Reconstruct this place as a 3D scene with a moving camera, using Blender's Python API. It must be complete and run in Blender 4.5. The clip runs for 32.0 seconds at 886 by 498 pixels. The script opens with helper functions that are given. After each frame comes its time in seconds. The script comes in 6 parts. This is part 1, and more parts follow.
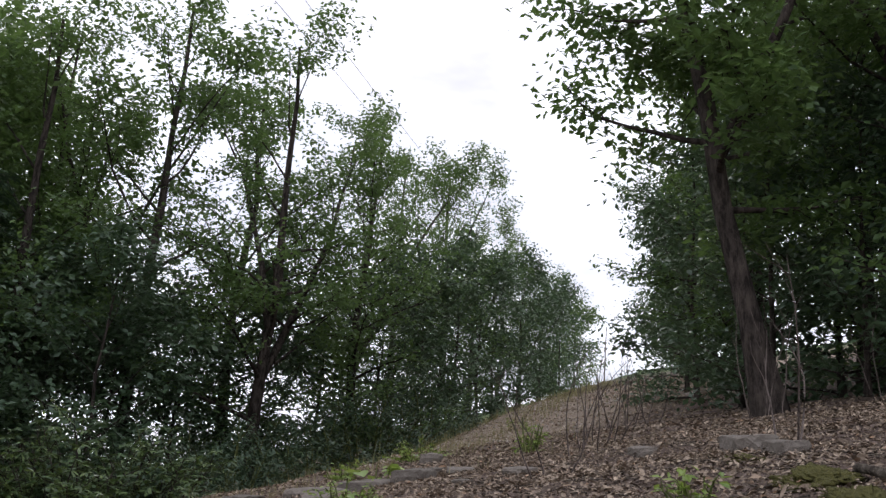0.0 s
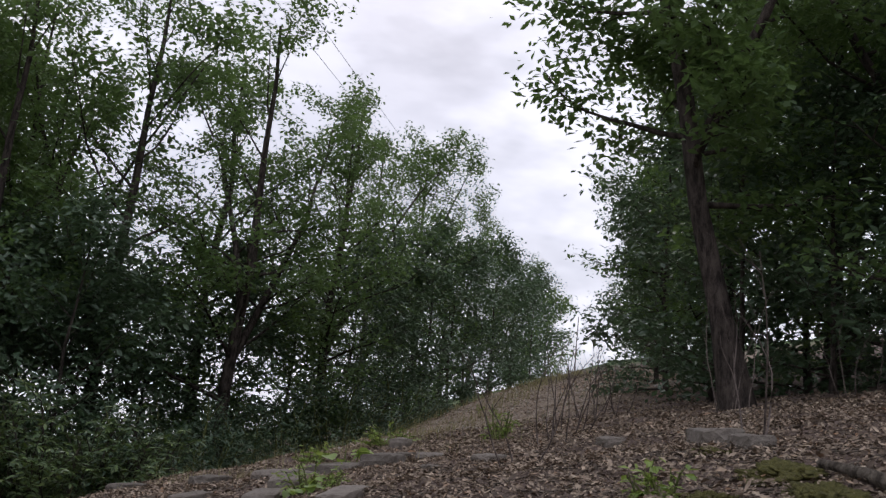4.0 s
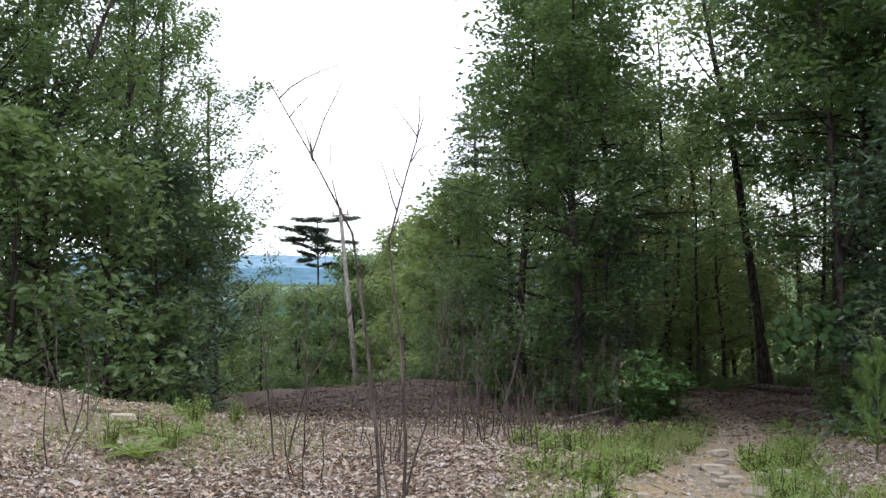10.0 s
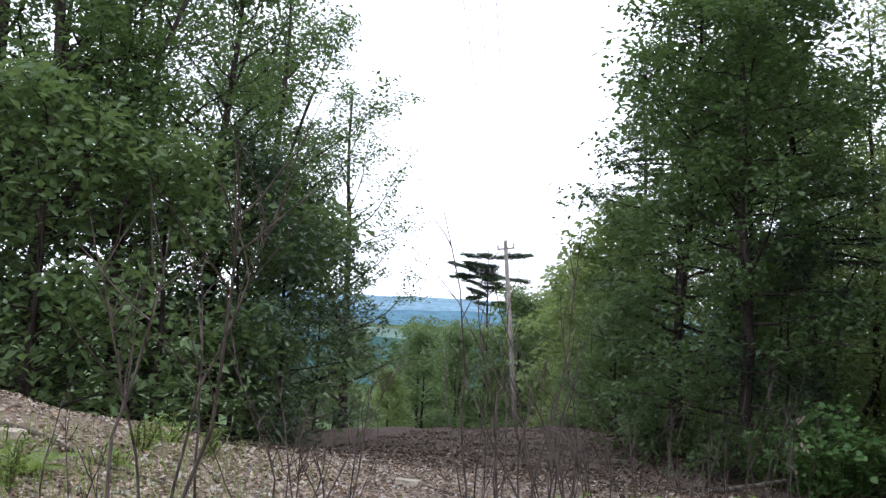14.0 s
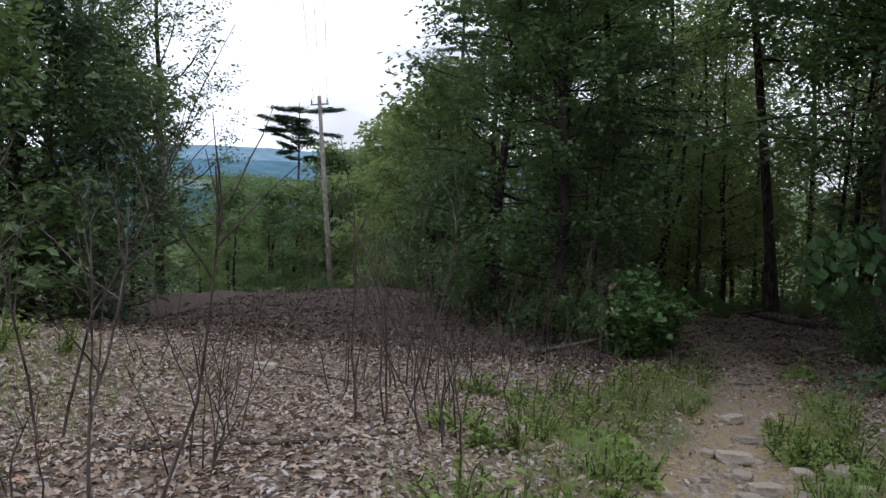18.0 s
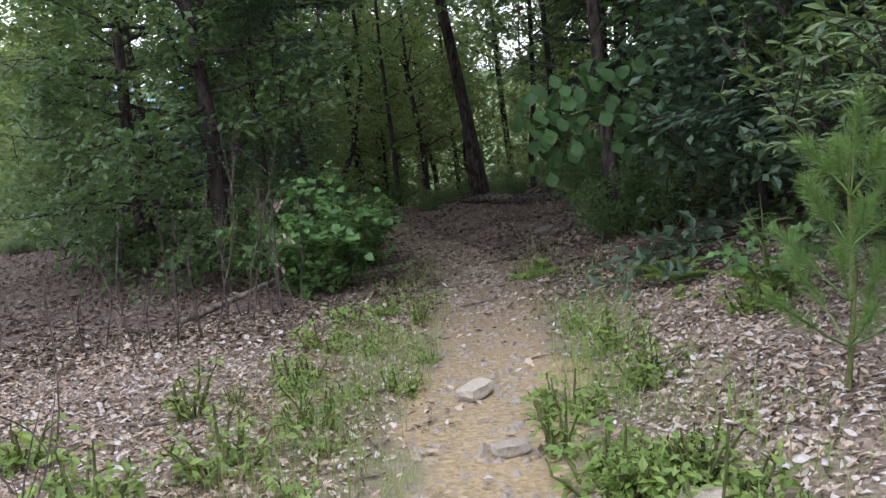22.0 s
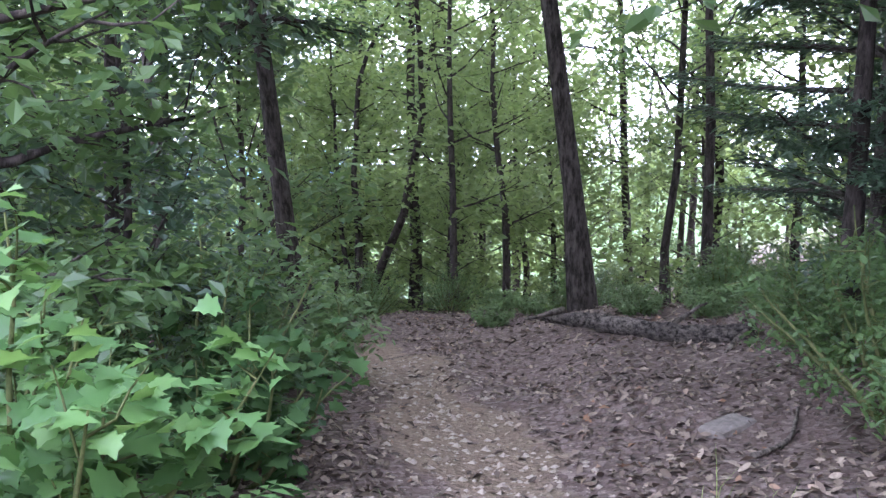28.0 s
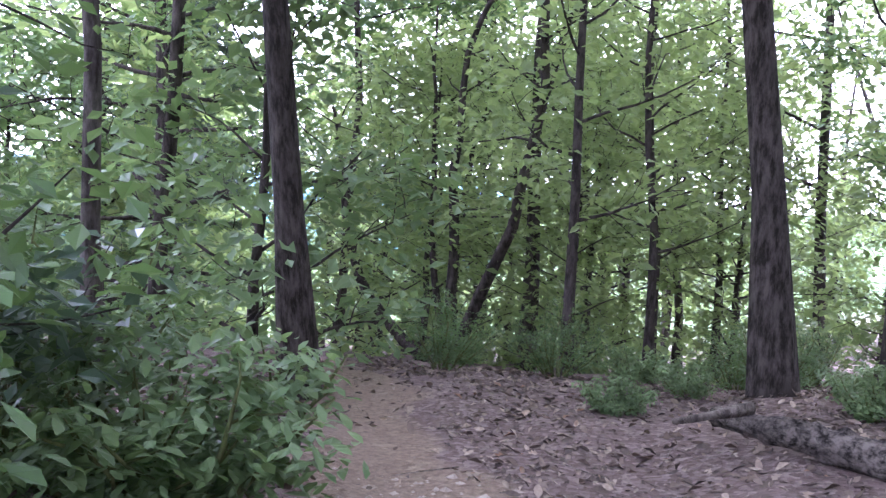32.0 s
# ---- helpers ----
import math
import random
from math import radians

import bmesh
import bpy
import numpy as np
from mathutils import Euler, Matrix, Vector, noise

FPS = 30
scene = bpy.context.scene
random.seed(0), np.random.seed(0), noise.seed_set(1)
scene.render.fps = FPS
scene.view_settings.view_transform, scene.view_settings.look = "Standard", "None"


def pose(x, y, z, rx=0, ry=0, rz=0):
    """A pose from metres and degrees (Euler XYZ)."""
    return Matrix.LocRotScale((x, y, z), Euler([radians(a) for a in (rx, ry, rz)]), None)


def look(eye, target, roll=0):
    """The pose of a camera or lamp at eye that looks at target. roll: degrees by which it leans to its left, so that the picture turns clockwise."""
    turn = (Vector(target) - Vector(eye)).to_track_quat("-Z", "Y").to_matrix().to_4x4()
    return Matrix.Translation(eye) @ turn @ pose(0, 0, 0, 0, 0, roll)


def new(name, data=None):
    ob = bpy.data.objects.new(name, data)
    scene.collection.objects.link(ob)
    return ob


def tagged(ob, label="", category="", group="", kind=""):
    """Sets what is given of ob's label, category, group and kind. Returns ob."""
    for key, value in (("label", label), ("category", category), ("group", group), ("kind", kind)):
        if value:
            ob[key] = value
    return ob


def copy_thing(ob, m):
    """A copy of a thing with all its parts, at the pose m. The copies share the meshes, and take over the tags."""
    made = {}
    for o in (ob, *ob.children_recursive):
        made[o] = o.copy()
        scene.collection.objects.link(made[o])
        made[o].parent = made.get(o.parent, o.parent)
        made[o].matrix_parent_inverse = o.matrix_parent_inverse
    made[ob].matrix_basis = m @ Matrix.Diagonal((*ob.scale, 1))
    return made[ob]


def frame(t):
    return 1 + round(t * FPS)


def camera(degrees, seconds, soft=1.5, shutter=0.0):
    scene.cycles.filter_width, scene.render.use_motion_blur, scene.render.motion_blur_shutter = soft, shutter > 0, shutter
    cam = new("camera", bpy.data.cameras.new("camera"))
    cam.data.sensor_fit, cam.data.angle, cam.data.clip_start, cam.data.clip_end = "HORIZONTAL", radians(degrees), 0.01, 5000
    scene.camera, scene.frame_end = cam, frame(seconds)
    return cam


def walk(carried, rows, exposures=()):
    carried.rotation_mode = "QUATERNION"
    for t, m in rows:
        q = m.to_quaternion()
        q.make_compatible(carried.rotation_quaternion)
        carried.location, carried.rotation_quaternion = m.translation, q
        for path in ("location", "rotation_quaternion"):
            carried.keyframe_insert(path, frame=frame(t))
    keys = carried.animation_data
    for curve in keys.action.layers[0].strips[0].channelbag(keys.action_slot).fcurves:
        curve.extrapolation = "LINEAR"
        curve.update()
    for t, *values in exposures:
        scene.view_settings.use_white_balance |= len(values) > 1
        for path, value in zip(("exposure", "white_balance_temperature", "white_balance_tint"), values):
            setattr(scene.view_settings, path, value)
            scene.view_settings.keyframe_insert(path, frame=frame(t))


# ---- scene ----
PATH = [
    (0, 0.16, -1.02, 1.68, -51.0, 14.3, 4.6),
    (0.5, 0.13, -1.03, 1.68, -51.8, 13.4, 4.7),
    (1, 0.13, -1.03, 1.69, -50.5, 11.1, 3.0),
    (1.5, 0.14, -1.04, 1.68, -51.0, 12.8, 3.6),
    (2, 0.13, -1.02, 1.66, -53.3, 13.2, 5.3),
    (2.5, 0.12, -1.02, 1.66, -52.9, 12.6, 4.9),
    (4.5, 0.17, -1.00, 1.69, -52.7, 13.7, 6.2),
    (5, 0.16, -0.95, 1.59, -48.4, 8.9, 2.8),
    (5.5, 0.00, -1.00, 1.64, -41.1, 2.6, -4.4),
    (6, 0.00, -0.87, 1.63, -30.7, -0.7, -7.3),
    (6.5, -0.05, -0.85, 1.58, -19.8, -2.7, -6.6),
    (7, -0.16, -0.83, 1.58, -12.7, -3.7, -4.2),
    (7.5, -0.27, -0.90, 1.62, -8.7, -4.4, -3.6),
    (8, -0.22, -0.76, 1.62, -3.7, -4.0, -2.3),
    (8.5, -0.08, -0.50, 1.60, 1.2, -5.1, -1.2),
    (9, -0.00, -0.00, 1.50, 0.0, -5.4, -0.6),
    (9.5, 0.07, 0.83, 1.40, 3.0, -1.9, -0.6),
    (10, 0.13, 1.65, 1.25, 7.4, 0.3, 0.6),
    (10.5, 0.14, 2.24, 1.21, 5.2, -1.9, -1.0),
    (11, 0.33, 2.75, 1.08, -1.0, -4.7, -1.6),
    (11.5, 0.45, 3.29, 0.98, -6.0, -2.4, 0.9),
    (12, 0.64, 3.91, 0.91, -1.4, -2.3, -1.0),
    (12.5, 0.74, 4.49, 0.80, 7.6, -1.3, -1.8),
    (13, 0.71, 5.02, 0.70, 12.9, -0.8, 1.8),
    (13.5, 0.74, 5.39, 0.66, 17.8, 1.5, 1.5),
    (14, 0.81, 5.49, 0.65, 19.9, 3.0, 3.0),
    (14.5, 0.81, 5.42, 0.77, 21.3, 4.3, 2.6),
    (16.5, 0.81, 5.44, 0.88, 20.9, 2.6, 2.6),
    (17, 0.79, 5.40, 0.89, 21.4, 2.5, 3.1),
    (17.5, 0.43, 5.22, 0.99, 17.6, -2.0, 4.0),
    (18, 0.37, 5.10, 1.06, 6.8, -6.1, 3.3),
    (18.5, 0.46, 5.13, 1.06, -3.1, -3.2, 0.5),
    (19, 0.55, 5.22, 1.03, -9.1, -6.9, -1.6),
    (19.5, 0.69, 5.53, 0.99, -9.1, -12.6, -2.6),
    (20, 0.66, 6.10, 0.93, -9.7, -12.8, -1.3),
    (20.5, 0.74, 6.83, 0.80, -9.9, -11.8, 0.3),
    (21, 0.76, 7.47, 0.81, -10.0, -12.7, 1.1),
    (21.5, 0.86, 8.20, 0.70, -11.7, -13.1, -3.7),
    (22, 1.19, 9.13, 0.60, -11.8, -12.2, -4.9),
    (22.5, 1.40, 9.99, 0.43, -12.1, -11.0, -6.6),
    (23, 1.66, 10.80, 0.31, -11.3, -10.7, -6.6),
    (23.5, 1.86, 11.48, 0.25, -13.2, -10.8, -7.1),
    (24, 2.13, 12.07, 0.14, -11.1, -9.1, -2.9),
    (24.5, 2.35, 12.66, 0.06, -8.8, -9.0, -3.2),
    (26.5, 2.87, 14.99, -0.15, -5.8, -9.6, 1.6),
    (27, 2.94, 15.64, -0.20, -6.2, -9.0, 0.9),
    (27.5, 3.04, 16.28, -0.31, -4.8, -7.0, 1.2),
    (28, 3.25, 16.95, -0.39, -5.3, -6.4, 0.3),
    (28.5, 3.43, 17.53, -0.43, -7.2, -4.2, 0.7),
    (29, 3.65, 17.96, -0.46, -4.7, -3.9, 0.8),
    (29.5, 3.78, 18.33, -0.52, -3.9, -4.4, 1.2),
    (30, 3.91, 19.04, -0.63, -1.7, -1.7, 4.5),
    (30.5, 3.99, 19.72, -0.68, 2.3, -3.3, 3.1),
    (31, 4.02, 20.36, -0.74, 2.8, -4.0, 2.2),
    (31.5, 4.01, 20.95, -0.85, 3.1, -3.4, 3.4),
    (32, 4.08, 21.53, -0.95, 4.5, -4.7, 3.6),
]


def aim(x, y, z, yaw, pitch, roll):
    """The camera's pose from its place, its turn to the left of +y, its tilt up and its lean."""
    a, b = radians(yaw), radians(pitch)
    way = (-math.sin(a) * math.cos(b), math.cos(a) * math.cos(b), math.sin(b))
    return look((x, y, z), (x + way[0], y + way[1], z + way[2]), roll)


cam = camera(53.6, 32.0, soft=1.4, shutter=0.0)
walk(cam, [(t, aim(*row)) for t, *row in PATH],
     exposures=[(0, -0.3, 6500, 16), (2.0, -0.42, 6500, 17), (2.6, -0.55, 6500, 17), (5.0, -0.7, 6500, 18), (6.0, -0.4, 6500, 24), (7.5, 0.2, 6400, 15), (9.0, 0.35, 6300, 14), (11.0, 0.35, 6400, 14), (13.0, 0.38, 6200, 15),
                (16.5, -0.45, 6100, 15), (17.5, -0.5, 6100, 15), (18.5, -0.12, 6200, 15), (20, 0.45, 6300, 15), (22, 0.95, 6100, 17), (24.5, 1.85, 5650, 20), (27, 2.5, 5500, 25),
                (28.5, 2.85, 5500, 28), (30, 3.15, 5450, 33), (32, 3.08, 5400, 36)])

# ---- light ----
world = bpy.data.worlds.new("overcast")
scene.world = world
world.use_nodes = True
wt = world.node_tree
wt.nodes.clear()


def wn(kind, **values):
    n = wt.nodes.new(kind)
    for k, v in values.items():
        n.inputs[k].default_value = v
    return n


SUN_ELEVATION, SUN_TURN = radians(50), radians(54)
sky = wt.nodes.new("ShaderNodeTexSky")
sky.sky_type, sky.sun_disc = "NISHITA", False
sky.sun_elevation, sky.sun_rotation = SUN_ELEVATION, SUN_TURN
sky.air_density, sky.dust_density, sky.ozone_density = 1.0, 2.0, 1.0
coord = wt.nodes.new("ShaderNodeTexCoord")
mapping = wn("ShaderNodeMapping", Scale=(1.0, 1.0, 2.6))
cloud = wn("ShaderNodeTexNoise", Scale=2.3, Detail=6.0, Roughness=0.55)
cover = wt.nodes.new("ShaderNodeValToRGB")
cover.color_ramp.elements[0].position, cover.color_ramp.elements[0].color = 0.36, (0.55, 0.55, 0.55, 1)
cover.color_ramp.elements[1].position, cover.color_ramp.elements[1].color = 0.52, (1, 1, 1, 1)
shade = wn("ShaderNodeTexNoise", Scale=3.1, Detail=5.0, Roughness=0.5)
grey = wt.nodes.new("ShaderNodeValToRGB")
grey.color_ramp.elements[0].position, grey.color_ramp.elements[0].color = 0.33, (1.0, 1.07, 1.2, 1)
grey.color_ramp.elements[1].position, grey.color_ramp.elements[1].color = 0.47, (1.7, 1.78, 1.95, 1)
dim = wn("ShaderNodeVectorMath")
dim.operation = "SCALE"
dim.inputs["Scale"].default_value = 0.11
mixer = wt.nodes.new("ShaderNodeMix")
mixer.data_type = "RGBA"
background = wn("ShaderNodeBackground", Strength=1.0)
output = wt.nodes.new("ShaderNodeOutputWorld")
for a, b in ((coord.outputs["Generated"], mapping.inputs["Vector"]), (mapping.outputs[0], cloud.inputs["Vector"]),
             (mapping.outputs[0], shade.inputs["Vector"]), (cloud.outputs["Fac"], cover.inputs["Fac"]),
             (shade.outputs["Fac"], grey.inputs["Fac"]), (sky.outputs["Color"], dim.inputs[0]),
             (cover.outputs["Color"], mixer.inputs["Factor"]), (dim.outputs[0], mixer.inputs[6]),
             (grey.outputs["Color"], mixer.inputs[7]), (mixer.outputs[2], background.inputs["Color"]),
             (background.outputs[0], output.inputs["Surface"])):
    wt.links.new(a, b)

sun = new("sun", bpy.data.lights.new("sun", "SUN"))
sun.data.energy, sun.data.angle, sun.data.color = 0.75, radians(18), (1.0, 0.97, 0.92)
sun.matrix_world = look((0, 0, 40), Vector((0, 0, 40)) - Vector((math.sin(SUN_TURN) * math.cos(SUN_ELEVATION),
                        math.cos(SUN_TURN) * math.cos(SUN_ELEVATION), math.sin(SUN_ELEVATION))))


# ---- materials ----
def nodes_of(name):
    m = bpy.data.materials.new(name)
    m.use_nodes = True
    t = m.node_tree
    return m, t, t.nodes["Principled BSDF"], t.nodes["Material Output"]


def ramp(t, fac, stops):
    r = t.nodes.new("ShaderNodeValToRGB")
    while len(r.color_ramp.elements) < len(stops):
        r.color_ramp.elements.new(0.5)
    for e, (p, c) in zip(r.color_ramp.elements, stops):
        e.position, e.color = p, (*c, 1)
    t.links.new(fac, r.inputs["Fac"])
    return r


def noise_tex(t, scale, detail=4.0, rough=0.55, stretch=(1, 1, 1), source="Object"):
    c, m, n = t.nodes.new("ShaderNodeTexCoord"), t.nodes.new("ShaderNodeMapping"), t.nodes.new("ShaderNodeTexNoise")
    m.inputs["Scale"].default_value = stretch
    n.inputs["Scale"].default_value, n.inputs["Detail"].default_value, n.inputs["Roughness"].default_value = scale, detail, rough
    t.links.new(c.outputs[source], m.inputs["Vector"])
    t.links.new(m.outputs[0], n.inputs["Vector"])
    return n


def bump(t, height, strength, distance=0.02):
    b = t.nodes.new("ShaderNodeBump")
    b.inputs["Strength"].default_value, b.inputs["Distance"].default_value = strength, distance
    t.links.new(height, b.inputs["Height"])
    return b


def mix_colour(t, fac, a, b, mode="MIX"):
    n = t.nodes.new("ShaderNodeMix")
    n.data_type, n.blend_type = "RGBA", mode
    if isinstance(fac, float):
        n.inputs["Factor"].default_value = fac
    else:
        t.links.new(fac, n.inputs["Factor"])
    for s, v in ((6, a), (7, b)):
        if isinstance(v, tuple):
            n.inputs[s].default_value = (*v, 1)
        else:
            t.links.new(v, n.inputs[s])
    return n.outputs[2]


def leaf_material(name, dark, mid, light, through_light=0.35, rough=0.5, gloss=0.5):
    """Leaves: each one of its own shade, with a duller underside of light shining through."""
    m, t, p, out = nodes_of(name)
    g, o = t.nodes.new("ShaderNodeNewGeometry"), t.nodes.new("ShaderNodeObjectInfo")
    add, wrap = t.nodes.new("ShaderNodeMath"), t.nodes.new("ShaderNodeMath")
    wrap.operation = 'FRACT'
    t.links.new(g.outputs["Random Per Island"], add.inputs[0])
    t.links.new(o.outputs["Random"], add.inputs[1])
    t.links.new(add.outputs[0], wrap.inputs[0])
    r = ramp(t, wrap.outputs[0], [(0.0, dark), (0.45, mid), (0.85, light), (1.0, mid)])
    n = noise_tex(t, 0.6, 2.0)
    c = mix_colour(t, n.outputs["Fac"], r.outputs["Color"], mid)
    t.links.new(c, p.inputs["Base Color"])
    p.inputs["Roughness"].default_value, p.inputs["Specular IOR Level"].default_value = rough, gloss
    tr, mx = t.nodes.new("ShaderNodeBsdfTranslucent"), t.nodes.new("ShaderNodeMixShader")
    c2 = mix_colour(t, 0.5, c, (light[0] * 1.4, light[1] * 1.35, light[2] * 0.95))
    t.links.new(c2, tr.inputs["Color"])
    mx.inputs["Fac"].default_value = through_light
    t.links.new(p.outputs[0], mx.inputs[1])
    t.links.new(tr.outputs[0], mx.inputs[2])
    t.links.new(mx.outputs[0], out.inputs["Surface"])
    return m


def bark_material(name, dark, light, scale=9.0, relief=0.8, stretch=0.3):
    m, t, p, out = nodes_of(name)
    n = noise_tex(t, scale, 7.0, 0.7, (1, 1, stretch))
    w = noise_tex(t, 1.3, 3.0)
    r = ramp(t, n.outputs["Fac"], [(0.4, dark), (0.6, light)])
    patchy = ramp(t, w.outputs["Fac"], [(0.45, (0, 0, 0)), (0.75, (0.7, 0.7, 0.7))])
    c = mix_colour(t, patchy.outputs["Color"], r.outputs["Color"], tuple(0.7 * v for v in dark))
    t.links.new(c, p.inputs["Base Color"])
    p.inputs["Roughness"].default_value = 0.95
    p.inputs["Specular IOR Level"].default_value = 0.1
    b = bump(t, n.outputs["Fac"], relief, 0.05)
    t.links.new(b.outputs[0], p.inputs["Normal"])
    return m


def plain_material(name, a, b, scale=8.0, rough=0.9, relief=0.3, per_piece=0.0, metal=0.0):
    m, t, p, out = nodes_of(name)
    n = noise_tex(t, scale, 6.0, 0.65)
    r = ramp(t, n.outputs["Fac"], [(0.3, a), (0.7, b)])
    c = r.outputs["Color"]
    if per_piece:
        i = t.nodes.new("ShaderNodeObjectInfo")
        c = mix_colour(t, per_piece, c, ramp(t, i.outputs["Random"], [(0, tuple(0.55 * v for v in a)), (1, tuple(1.25 * v for v in b))]).outputs["Color"])
    t.links.new(c, p.inputs["Base Color"])
    p.inputs["Roughness"].default_value, p.inputs["Metallic"].default_value = rough, metal
    p.inputs["Specular IOR Level"].default_value = 0.25
    bb = bump(t, n.outputs["Fac"], relief, 0.03)
    t.links.new(bb.outputs[0], p.inputs["Normal"])
    return m


LEAF_OAK = leaf_material("oak leaves", (0.045, 0.085, 0.035), (0.078, 0.138, 0.05), (0.135, 0.215, 0.065), 0.46, 0.4)
# Darker copy of the oak leaves, with shade put into the colour.
LEAF_DARK = leaf_material("oak leaves with painted shade", (0.035, 0.065, 0.038), (0.06, 0.105, 0.058), (0.09, 0.145, 0.07), 0.3, 0.38)
LEAF_BRIGHT = leaf_material("maple canopy leaves", (0.082, 0.135, 0.05), (0.155, 0.222, 0.085), (0.25, 0.325, 0.125), 0.55)
LEAF_MID = leaf_material("light oak leaves", (0.07, 0.12, 0.05), (0.11, 0.18, 0.07), (0.17, 0.25, 0.09), 0.42)
LEAF_RHODO = leaf_material("leathery evergreen leaves", (0.022, 0.044, 0.019), (0.043, 0.083, 0.029), (0.2, 0.28, 0.075), 0.2, 0.4)
LEAF_MAPLE = leaf_material("seedling leaves", (0.04, 0.1, 0.03), (0.09, 0.19, 0.055), (0.17, 0.285, 0.08), 0.36, 0.5)
LEAF_BIG = leaf_material("broad sapling leaves", (0.022, 0.055, 0.018), (0.04, 0.085, 0.026), (0.066, 0.125, 0.036), 0.34, 0.6, 0.22)
LEAF_WEED = leaf_material("weed leaves", (0.085, 0.155, 0.035), (0.16, 0.25, 0.055), (0.3, 0.38, 0.09), 0.4)
NEEDLES = leaf_material("conifer needles", (0.028, 0.055, 0.03), (0.045, 0.085, 0.045), (0.075, 0.125, 0.06), 0.2)
NEEDLES_LIGHT = leaf_material("young pine needles", (0.06, 0.12, 0.035), (0.11, 0.2, 0.055), (0.23, 0.34, 0.085), 0.3)
GRASS = leaf_material("grass", (0.13, 0.2, 0.05), (0.2, 0.29, 0.08), (0.33, 0.38, 0.14), 0.35)
DRY_GRASS = leaf_material("dry grass", (0.1, 0.12, 0.045), (0.19, 0.18, 0.08), (0.33, 0.29, 0.16), 0.3)
MOSS = plain_material("moss", (0.05, 0.05, 0.015), (0.13, 0.12, 0.035), 45.0, 1.0, 1.0)
BARK = bark_material("grey brown bark", (0.045, 0.037, 0.032), (0.16, 0.14, 0.125))
BARK_DARK = bark_material("dark bark", (0.022, 0.018, 0.016), (0.085, 0.07, 0.06), 12.0)
BARK_SCALY = bark_material("scaly bark", (0.018, 0.015, 0.012), (0.088, 0.074, 0.062), 15.0, 1.0)
STEM = bark_material("dry brown stems", (0.055, 0.044, 0.038), (0.16, 0.13, 0.115), 20.0, 0.3)
STEM_GREEN = bark_material("green stems", (0.07, 0.09, 0.03), (0.16, 0.17, 0.07), 20.0, 0.2)
DEADWOOD = bark_material("bleached deadwood", (0.055, 0.045, 0.036), (0.21, 0.18, 0.145), 16.0, 0.9)
LOG_BARK = bark_material("flaking log bark", (0.016, 0.013, 0.011), (0.17, 0.145, 0.12), 15.0, 1.0, 1.4)
POLE_WOOD = bark_material("weathered pole", (0.16, 0.14, 0.12), (0.34, 0.31, 0.28), 10.0, 0.3)
ROCK = plain_material("grey brown rock", (0.08, 0.068, 0.056), (0.21, 0.182, 0.155), 9.0, 0.9, 0.7, 0.35)
ROCK_PALE = plain_material("tan sandstone", (0.27, 0.225, 0.17), (0.52, 0.455, 0.365), 14.0, 0.9, 0.6, 0.3)
CLOD = plain_material("dry soil", (0.11, 0.08, 0.058), (0.33, 0.255, 0.19), 25.0, 0.95, 0.8)
SLAB_ROCK = plain_material("worn flagstone", (0.19, 0.155, 0.12), (0.36, 0.31, 0.25), 16.0, 0.9, 0.7)
WIRE = plain_material("dark cable", (0.03, 0.03, 0.03), (0.05, 0.05, 0.05), 5.0, 0.6, 0.0)
METAL = plain_material("galvanised steel", (0.25, 0.26, 0.27), (0.35, 0.36, 0.37), 8.0, 0.5, 0.1, 0.0, 0.8)
CERAMIC = plain_material("grey ceramic", (0.3, 0.3, 0.3), (0.38, 0.38, 0.38), 8.0, 0.3, 0.0)


def litter_material(name, gain):
    m, t, p, out = nodes_of(name)
    g = t.nodes.new("ShaderNodeNewGeometry")
    r = ramp(t, g.outputs["Random Per Island"], [(q, tuple(min(gain * v, 0.5) for v in col)) for q, col in ((0.0, (0.045, 0.032, 0.026)), (0.3, (0.13, 0.094, 0.067)), (0.58, (0.262, 0.2, 0.148)),
                                                                                        (0.93, (0.46, 0.37, 0.275)), (1.0, (0.27, 0.14, 0.07)))])
    n = noise_tex(t, 40.0, 3.0)
    c = mix_colour(t, ramp(t, n.outputs["Fac"], [(0.35, (0, 0, 0)), (0.75, (0.75, 0.75, 0.75))]).outputs["Color"], r.outputs["Color"], tuple(gain * v for v in (0.155, 0.118, 0.084)))
    t.links.new(c, p.inputs["Base Color"])
    p.inputs["Roughness"].default_value, p.inputs["Specular IOR Level"].default_value = 0.75, 0.25
    return m


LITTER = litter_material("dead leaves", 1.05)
# Same leaves at a lower gain: the canopy's shade put into the colour.
LITTER_WOOD = litter_material("dead leaves darkened for the shade of the wood", 0.7)
LITTER_PALE = litter_material("bleached dead leaves", 2.0)


